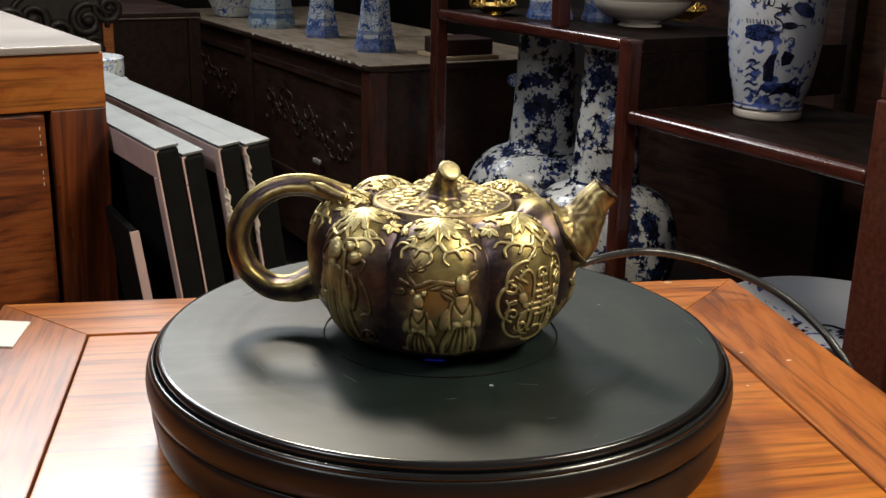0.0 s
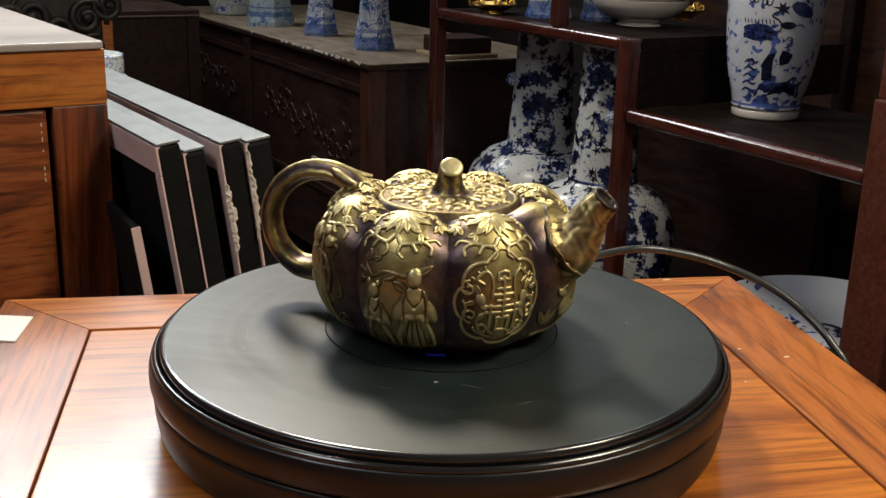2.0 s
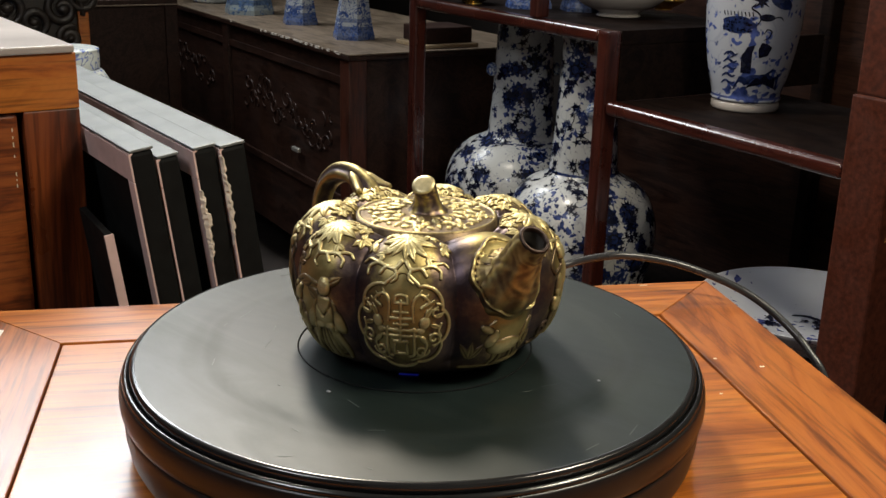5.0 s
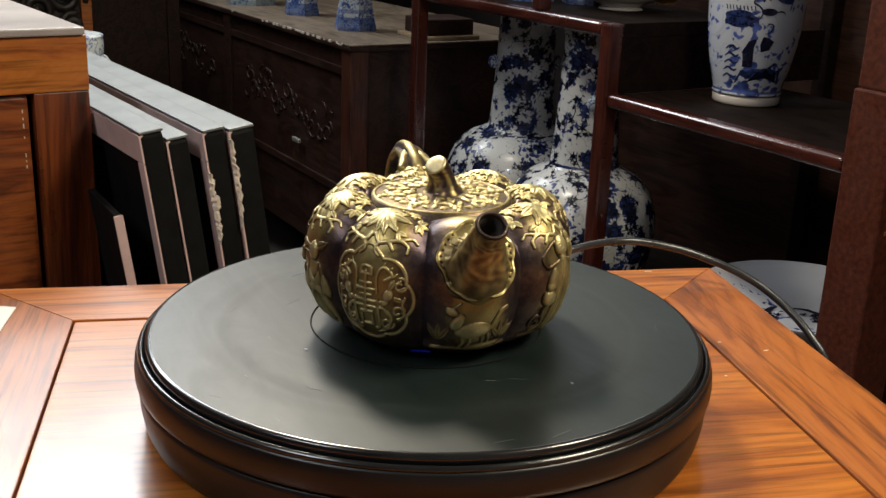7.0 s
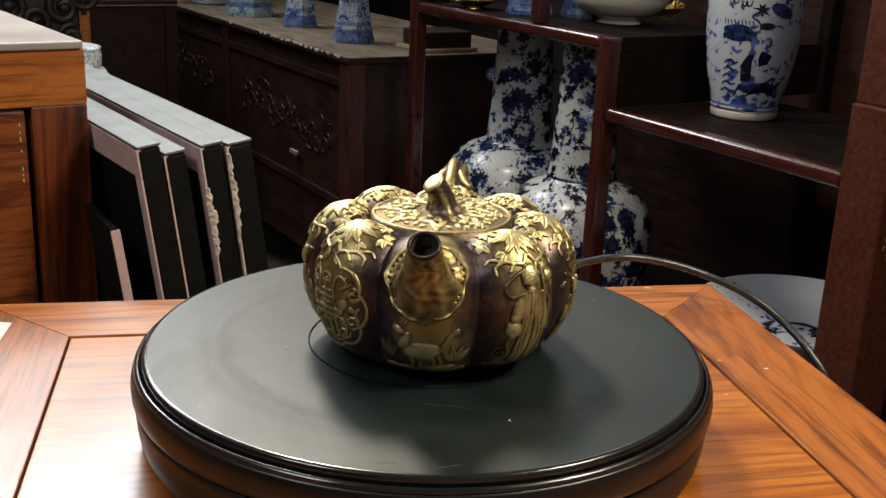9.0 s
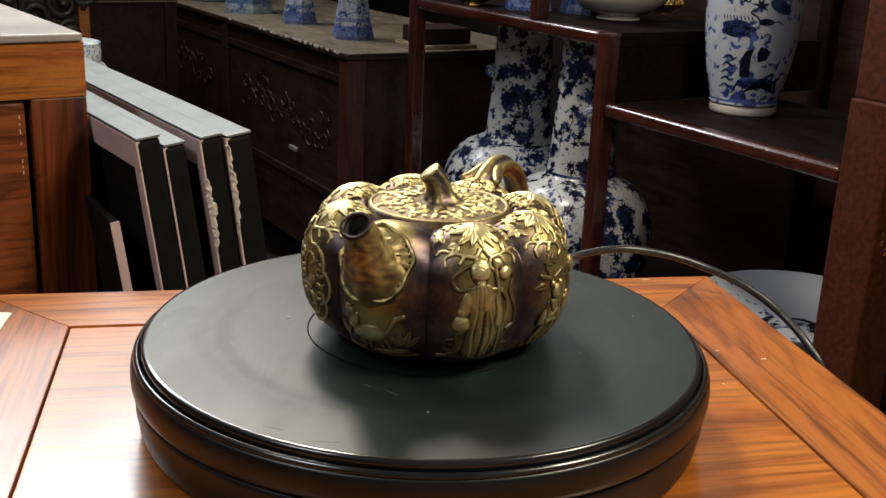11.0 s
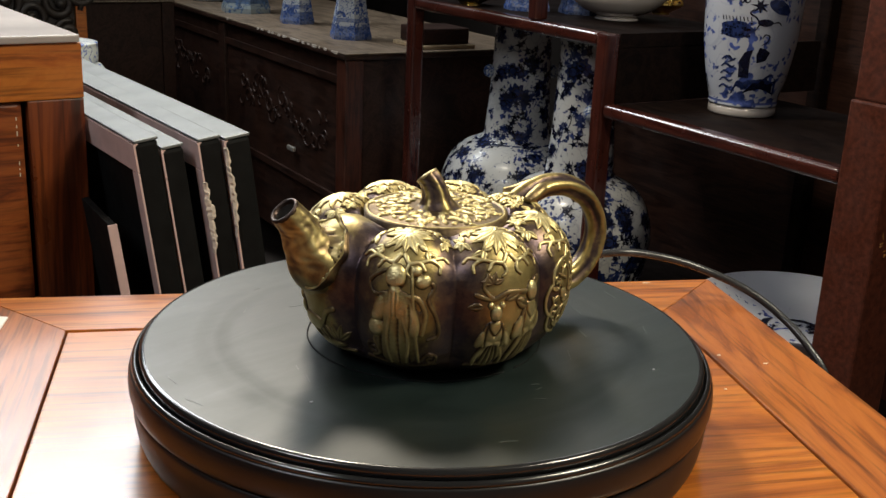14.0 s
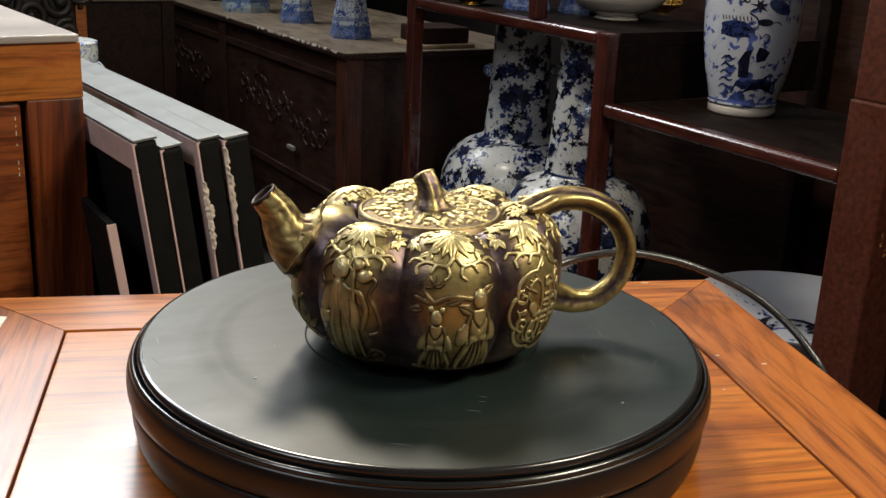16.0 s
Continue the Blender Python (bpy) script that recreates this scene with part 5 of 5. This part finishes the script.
def elder_scene():
    f = Relief(-0.0235, 0.0235, -0.034, 0.0185)
    f.blob(-0.001, -0.0165, 0.0088, 0.0150, 0, 0.0018, 0.3).blob(-0.001, -0.0020, 0.0080, 0.0075, 0, 0.0021, 0.35)
    for x0, x1 in ((-0.0058, -0.0080), (-0.0030, -0.0044), (0.0002, 0.0000), (0.0028, 0.0044)):
        f.cut([(x0, -0.0060), ((x0 + x1) / 2, -0.0160), (x1, -0.0300)], 0.0005, 0.5)
    f.blob(-0.0072, -0.0030, 0.0028, 0.0060, -15, 0.0025, 0.4).blob(0.0052, -0.0060, 0.0030, 0.0082, 12, 0.0026, 0.4)
    f.cut([(0.0040, 0.0000), (0.0046, -0.0070), (0.0038, -0.0130)], 0.0004, 0.4)
    f.blob(-0.0015, 0.0100, 0.0043, 0.0052, 0, 0.0034)
    f.cut([(-0.0045, 0.0068), (-0.0015, 0.0060), (0.0015, 0.0068)], 0.0005, 0.45)
    f.blob(-0.0015, 0.0012, 0.0026, 0.0078, 0, 0.0030)
    for x in (-0.0024, -0.0008):
        f.cut([(x, 0.0040), (x + 0.0002, -0.0050)], 0.0003, 0.4)
    f.blob(-0.0086, -0.0105, 0.0037, 0.0038, 0, 0.0033).blob(-0.0084, -0.0055, 0.0022, 0.0024, 0, 0.0029)
    f.stroke([(0.0045, 0.0140), (0.0062, -0.005), (0.0075, -0.020), (0.0080, -0.0260)], 0.0008, 0.0021)
    f.blob(0.0092, 0.0088, 0.0034, 0.0030, 30, 0.0028).blob(0.0062, 0.0128, 0.0026, 0.0024, 0, 0.0026)
    f.stroke([(-0.0055, 0.0035), (-0.0100, 0.0025), (-0.0125, 0.0060), (-0.0105, 0.0092)], 0.0009)
    f.stroke([(0.0100, 0.0095), (0.0135, 0.0065), (0.0115, 0.0015), (0.0150, -0.0060), (0.0158, -0.0130), (0.0118, -0.0150)], 0.0009)
    f.leaf(0.0070, -0.0020, 0.0095, 0.0018, -75).leaf(0.0100, -0.0010, 0.0085, 0.0016, -100)
    f.stroke([(-0.0055, -0.0120), (-0.0100, -0.0160), (-0.0085, -0.0230), (-0.0125, -0.0260)], 0.0010, 0.0015)
    f.stroke([(0.0030, 0.0030), (0.0075, 0.0020), (0.0105, -0.0040), (0.0090, -0.0120)], 0.0012, 0.0016)
    f.stroke([(0.0020, -0.0050), (0.0040, -0.0140), (0.0030, -0.0260)], 0.0009, 0.0022).stroke([(-0.0030, -0.0050), (-0.0042, -0.0150), (-0.0036, -0.0270)], 0.0009, 0.0022)
    f.stroke([(-0.0105, 0.0092), (-0.0060, 0.0120), (-0.0015, 0.0125)], 0.0009)
    f.curl(-0.0120, -0.0220, 0.0040, 0, 1.3).curl(0.0130, -0.0255, 0.0036, 180, -1.3)
    f.stroke([(-0.017, -0.029), (-0.009, -0.0285), (0.003, -0.0300), (0.015, -0.0285)], 0.0011)
    return f


def sage_and_boy(mirror=1):
    f = Relief(-0.0235, 0.0235, -0.034, 0.0185)
    m = mirror
    robed(f, 0.0098 * m, -0.0290, 0.0355)
    robed(f, -0.0070 * m, -0.0290, 0.0280)
    f.blob(-0.0092 * m, -0.0008, 0.0013, 0.0015, 0, 0.0022).blob(-0.0048 * m, -0.0008, 0.0013, 0.0015, 0, 0.0022)
    f.leaf(0.0075 * m, -0.0030, 0.0080, 0.0024, 150 if m > 0 else 30)
    f.leaf(0.0030 * m, 0.0035, 0.0075, 0.0022, 200 if m > 0 else -20).leaf(0.0105 * m, 0.0035, 0.0075, 0.0022, 30 if m > 0 else 150)
    f.stroke([(-0.0150 * m, 0.0030), (-0.0085 * m, 0.0015), (-0.0020 * m, 0.0040), (0.0060 * m, 0.0030)], 0.0011)
    f.stroke([(-0.0085 * m, 0.0015), (-0.0120 * m, 0.0060), (-0.0100 * m, 0.0110)], 0.0009)
    for a in (20, 70, 120, 170):
        f.leaf(-0.0085 * m, 0.0075, 0.0052, 0.0013, a)
    f.leaf(-0.0120 * m, -0.0010, 0.0065, 0.0018, 190 if m > 0 else -10)
    f.stroke([(0.0115 * m, -0.0050), (0.0125 * m, -0.0160), (0.0120 * m, -0.0290)], 0.0009, 0.0014)
    f.blob(0.0030 * m, -0.0110, 0.0022, 0.0028, 0, 0.0018)
    f.stroke([(-0.016, -0.0300), (-0.006, -0.0295), (0.006, -0.0305), (0.016, -0.0295)], 0.0011)
    f.curl(0.0140 * m, -0.0250, 0.0030, 90, 1.2)
    return f


def deer_scene():
    f = Relief(-0.0225, 0.0225, -0.035, -0.006)
    f.blob(-0.001, -0.0190, 0.0080, 0.0040, 6, 0.0022).blob(-0.0075, -0.0150, 0.0024, 0.0045, -30, 0.0020)
    f.blob(-0.0098, -0.0105, 0.0030, 0.0018, -25, 0.0020)
    f.stroke([(-0.0090, -0.0090), (-0.0065, -0.0070)], 0.0006).stroke([(0.0065, -0.0180), (0.0100, -0.0120), (0.0130, -0.0105)], 0.0012)
    for x in (-0.0055, -0.0025, 0.0030, 0.0058):
        f.stroke([(x, -0.0210), (x + 0.0010, -0.0255), (x - 0.0006, -0.0300)], 0.0009)
    for a, x in ((60, -0.0150), (90, -0.0150), (120, -0.0150), (70, 0.0125), (100, 0.0125), (130, 0.0125), (40, 0.0125)):
        f.leaf(x, -0.0250, 0.0095, 0.0016, a)
    f.blob(0.0060, -0.0280, 0.0090, 0.0022, 5, 0.0016)
    f.stroke([(-0.018, -0.0305), (-0.006, -0.0300), (0.006, -0.0310), (0.018, -0.0300)], 0.0011)
    return f


def spout_collar():
    """The flared leaf from which the spout grows: a cone with a wavy rim, punched dots and slit veins."""
    prof = np.array([(0.0180, -0.0180), (0.0200, -0.0040), (0.0212, -0.0006), (0.0209, 0.0008), (0.0199, 0.0010), (0.0186, 0.0006), (0.0165, 0.0012),
                     (0.0140, 0.0028), (0.0122, 0.0050), (0.0108, 0.0075), (0.0094, 0.0100)])
    ns, na = 110, 300
    t = np.linspace(0, 1, ns)
    k = np.linspace(0, 1, len(prof))
    th = np.linspace(0, 2 * math.pi, na, endpoint=False)
    r, a = np.meshgrid(np.interp(t, k, prof[:, 0]), th, indexing="ij")
    s = np.repeat(np.interp(t, k, prof[:, 1])[:, None], na, 1)
    out = np.clip((r - 0.011) / 0.009, 0, 1)
    edge = 1 + out * (0.035 * np.cos(5 * a + 0.6) + 0.022 * np.cos(9 * a + 1.0) - 0.06)
    front = np.repeat((t > 0.30)[:, None], na, 1)
    cut = np.zeros_like(r)
    dots = np.exp(-((r - 0.0184) / 0.0006) ** 2) * np.clip(1.6 * np.cos(36 * a) - 0.2, 0, 1)
    cut = np.maximum(cut, dots * front)
    rnd = random.Random(11)
    for i in range(11):
        c = 2 * math.pi * i / 11 + rnd.uniform(-0.15, 0.15)
        r0, r1 = rnd.uniform(0.0105, 0.0125), rnd.uniform(0.0140, 0.0168)
        d = (np.mod(a - c - 12 * (r - r0) * rnd.uniform(-1, 1) + math.pi, 2 * math.pi) - math.pi) * r
        cut = np.maximum(cut, np.exp(-(d / 0.00042) ** 2) * (r > r0) * (r < r1) * front)
    folds = 0.00045 * np.cos(7 * a + 260 * r) * out + 0.0002 * np.cos(17 * a)
    s = s + folds - 0.0006 * cut
    r = r * edge
    n, u = np.array([0.85, 0, 0.527]), np.array([-0.527, 0, 0.85])
    pts = np.array([0.0667, 0, 0.0570]) + s[..., None] * n + (r * np.cos(a))[..., None] * u + (r * np.sin(a))[..., None] * np.array([0, 1.0, 0])
    rel = np.clip(0.66 + 220 * folds - 0.62 * cut - 0.4 * (1 - front) - 0.25 * (1 - out), 0, 1)
    return raw_mesh("spout_collar", pts.reshape(-1, 3), grid_faces(ns, na, None, True), rel.ravel())


def lid_mesh():
    """Low domed lid with a ring, petals and scrolls in relief; polar grid."""
    nr, na, R = 110, 360, 0.0376
    r, a = np.meshgrid(np.linspace(0.0005, R, nr), np.linspace(0, 2 * math.pi, na, endpoint=False), indexing="ij")
    x, y = r * np.cos(a), r * np.sin(a)
    h = np.zeros_like(r)
    rnd = random.Random(4)

    def put(v):
        np.maximum(h, v, out=h)

    put(0.0007 * np.sqrt(np.clip(1 - ((r - 0.0362) / 0.0009) ** 2, 0, 1)))
    for k in range(8):
        c = 2 * math.pi * (k + 0.5) / 8
        for rr, da, l, w, turn in ((0.016, 0, 0.0085, 0.0020, 0), (0.021, 0.16, 0.0075, 0.0017, 50), (0.021, -0.16, 0.0075, 0.0017, -50), (0.0275, 0.25, 0.0065, 0.0016, 100), (0.0275, -0.25, 0.0065, 0.0016, -100), (0.025, 0.0, 0.0060, 0.0016, 0), (0.0135, 0.36, 0.007, 0.0016, 20), (0.031, 0.10, 0.0045, 0.0013, 130), (0.031, -0.10, 0.0045, 0.0013, -130), (0.0235, 0.33, 0.006, 0.0014, -75), (0.0165, 0.22, 0.0055, 0.0013, -110), (0.0325, 0.36, 0.005, 0.0012, 70)):
            px, py, t = rr * math.cos(c + da), rr * math.sin(c + da), c + radians(turn)
            u, v = (x - px) * math.cos(t) + (y - py) * math.sin(t), -(x - px) * math.sin(t) + (y - py) * math.cos(t)
            l, w, t = l * rnd.uniform(0.9, 1.2), w * rnd.uniform(0.85, 1.15), t + rnd.uniform(-0.25, 0.25)
            half = w * np.sin(math.pi * np.clip(u / l, 0, 1) ** 0.8) + 1e-9
            put(0.0013 * np.sqrt(np.clip(1 - (np.abs(v) / half) ** 2, 0, 1)) * ((u > 0) & (u < l)) * (1 - 0.4 * np.exp(-(v / 0.0004) ** 2)))
        for rr in (0.0305, 0.019):
            px, py = rr * math.cos(c + 0.39), rr * math.sin(c + 0.39)
            d = np.hypot(x - px, y - py)
            put(0.0012 * np.sqrt(np.clip(1 - ((d - 0.0016) / 0.0008) ** 2, 0, 1)))
    z = 0.0740 - 0.0020 * (r / R) ** 2 + h
    pts = np.stack([x, y, z], -1).reshape(-1, 3)
    faces = grid_faces(nr, na, None, True)
    n = len(pts)
    rim = np.stack([R * np.cos(a[0]), R * np.sin(a[0]), np.full(na, 0.058)], -1)
    pts = np.vstack([pts, rim])
    faces += [((nr - 1) * na + j, (nr - 1) * na + (j + 1) % na, n + (j + 1) % na, n + j) for j in range(na)]
    return raw_mesh("lid", pts, faces, np.concatenate([np.clip(h / 0.0012, 0, 1).ravel() * 0.60 + 0.30, np.zeros(na)]))


def teapot():
    pot = thing("teapot", pose(0, 0, DISC), "pumpkin-shaped cast brass teapot with dark patina and golden relief", "teapot")
    ns, na = 150, 640
    w = np.linspace(-POT_MID, POT_ARC[-1] - POT_MID, ns)
    phi, ww = np.meshgrid(np.linspace(0, 2 * math.pi, na, endpoint=False), w)
    pts = pot_surface(phi, ww).reshape(-1, 3)
    rel = (0.05 + 0.50 * np.abs(np.cos(4 * phi)) ** 1.5 * np.clip((ww + 0.045) / 0.03, 0.4, 1)).ravel()
    body = part_mesh("body", raw_mesh("body", pts, grid_faces(ns, na, None, True), rel), BODY_BRASS, pot, "lobed body with dark brown patina")
    part("foot_ring", lathe([(0.030, 0.0), (0.043, 0.0), (0.044, 0.0006), (0.044, 0.0020), (0.036, 0.0022), (0.030, 0.002)], 64, smooth=False), BODY_BRASS, pot, smooth=True)
    # ornaments, lobe by lobe
    for k in range(1, 8):
        leaf_cluster(k).onto("leaf_spray", k * math.pi / 4, body, "golden leaves and tendrils in relief", 1.22, 0.0005)
    emblem = medallion()
    emblem.onto("medallion", radians(-45), body, "round golden emblem in relief", 1.17, -0.0015)
    emblem.onto("medallion", radians(135), body, "round golden emblem in relief", 1.17, -0.0015)
    elder_scene().onto("relief_scene", radians(45), body, "robed elder with gourd and staff in low relief", 1.27, 0.0022)
    elder_scene().onto("relief_scene", radians(-135), body, "robed elder with gourd and staff in low relief", 1.27, 0.0022)
    sage_and_boy(1).onto("relief_scene", radians(90), body, "two robed shapes under a branch in low relief", 1.27, 0.0022)
    sage_and_boy(1).onto("relief_scene", radians(-90), body, "two robed shapes under a branch in low relief", 1.27, 0.0022)
    deer_scene().onto("relief_scene", 0.0, body, "deer among leaves in low relief", 1.32, 0.0035)
    # lid and its stalk
    lid = part_mesh("lid", lid_mesh(), RELIEF_BRASS, pot, "round lid covered in golden scrolls")
    lean = radians(-57)
    stalk = curve_through([(d * math.cos(lean), d * math.sin(lean), z) for d, z in ((-0.0004, 0.0720), (0.0, 0.0760), (0.0010, 0.0812), (0.0030, 0.0860), (0.0058, 0.0894))], 40)
    part_mesh("knob", loft_mesh("knob", stalk, [0.0145, 0.0108, 0.0086, 0.0074, 0.0067, 0.0063, 0.0060, 0.0059, 0.0060], 72, 6, 0.06, 0.6, base=0.22, crinkle=0.01), BODY_BRASS, lid, "pumpkin stalk knob")
    way = stalk[-1] - stalk[-2]
    cut = lathe([(0.0, -0.0008), (0.0058, -0.0008), (0.0062, 0.0000), (0.0058, 0.0007), (0.0040, 0.0010), (0.0, 0.0009)], 36, smooth=False)
    bmesh.ops.transform(cut, matrix=Matrix.Translation(stalk[-1]) @ Vector(way).to_track_quat("Z", "Y").to_matrix().to_4x4(), verts=cut.verts)
    part("cut_end", cut, BRIGHT_BRASS, lid, "rubbed bright cut end of the stalk", smooth=True)
    # spout
    part_mesh("spout_collar", spout_collar(), RELIEF_BRASS, pot, "flared leaf collar round the spout")
    spine = curve_through([(0.0600, 0, 0.0500), (0.0690, 0, 0.0555), (0.0752, 0, 0.0640), (0.0797, 0, 0.0730), (0.0860, 0, 0.0806)], 70)
    rad = [0.0182, 0.0178, 0.0165, 0.0142, 0.0121, 0.0106, 0.0095, 0.0087, 0.0080, 0.0076]
    spout = part_mesh("spout", loft_mesh("spout", spine, rad, 96, 8, 0.030, 1.2, caps=False, base=0.52, crinkle=0.016), RELIEF_BRASS, pot, "short upturned spout")
    way = spine[-1] - spine[-2]
    tip = Matrix.Translation(spine[-1]) @ Vector(way).to_track_quat("Z", "Y").to_matrix().to_4x4() @ Matrix.Diagonal((0.97, 0.97, 1, 1))
    for name, prof, mat, label in (("spout_lip", [(0.0066, -0.002), (0.0079, -0.0008), (0.0082, 0.0002), (0.0078, 0.0010), (0.0069, 0.0012), (0.0060, 0.0004), (0.0057, -0.004), (0.0055, -0.0100)], RELIEF_BRASS, ""),
                                   ("spout_hollow", [(0.0, -0.0098), (0.0056, -0.0098), (0.00590, -0.0010), (0.00575, -0.0011), (0.0053, -0.0080), (0.0, -0.0085)], POT_INSIDE, "dark hollow of the spout")):
        bm = lathe(prof, 40, smooth=False)
        if name == "spout_lip":
            bmesh.ops.delete(bm, geom=[f for f in bm.faces if len(f.verts) > 4], context="FACES_ONLY")
        bmesh.ops.transform(bm, matrix=tip, verts=bm.verts)
        part(name, bm, mat, spout, label, smooth=True)
    # handle
    hs = curve_through([(-0.0470, 0, 0.0600), (-0.0530, 0, 0.0690), (-0.0620, 0, 0.0750), (-0.0740, 0, 0.0780), (-0.0895, 0, 0.0755), (-0.1035, 0, 0.0655), (-0.1108, 0, 0.0490),
                        (-0.1068, 0, 0.0318), (-0.0950, 0, 0.0210), (-0.0820, 0, 0.0195), (-0.0700, 0, 0.0235), (-0.0600, 0, 0.0270)], 130)
    handle = part_mesh("handle", loft_mesh("handle", hs, [0.0088, 0.0072, 0.0060, 0.0056, 0.0056, 0.0056, 0.0057, 0.0059, 0.0066, 0.0085, 0.0130], 84, 4, 0.13, 2.6, flat=1.15, base=0.32, crinkle=0.009), BODY_BRASS, pot, "twisted vine loop handle")
    for side, reach in ((-0.0085, 0.0505), (0.0, 0.0475), (0.0085, 0.0510)):
        strand = curve_through([(-0.0720, side * 0.25, 0.0800), (-0.0640, side * 0.6, 0.0775), (-0.0570, side * 0.9, 0.0750), (-reach, side * 1.25, 0.0742)], 30)
        part_mesh("vine_strand", loft_mesh("vine_strand", strand, [0.0016, 0.0030, 0.0028, 0.0018], 24, 3, 0.06, 1.0, flat=1.2, base=0.5), RELIEF_BRASS, handle, "vine end spreading over the shoulder")
    return pot


POT = teapot()


# ---- what moves ----
def motions():
    """The plate and the teapot on it turn clockwise at an even pace; the teapot stands a little off the axis."""
    start, rate, off, off_turn = -12.0, -10.52, 0.0064, 94.0
    pot_rows, plate_rows = [], []
    for i in range(33):
        t = i * 0.5
        a = start + rate * t
        c = radians(a + off_turn)
        pot_rows.append((t, pose(off * math.cos(c), off * math.sin(c), DISC + 0.0002, 0, 0, a)))
        plate_rows.append((t, pose(0, 0, 0, 0, 0, a - start)))
    walk(POT, pot_rows)
    walk(PLATE, plate_rows)


motions()
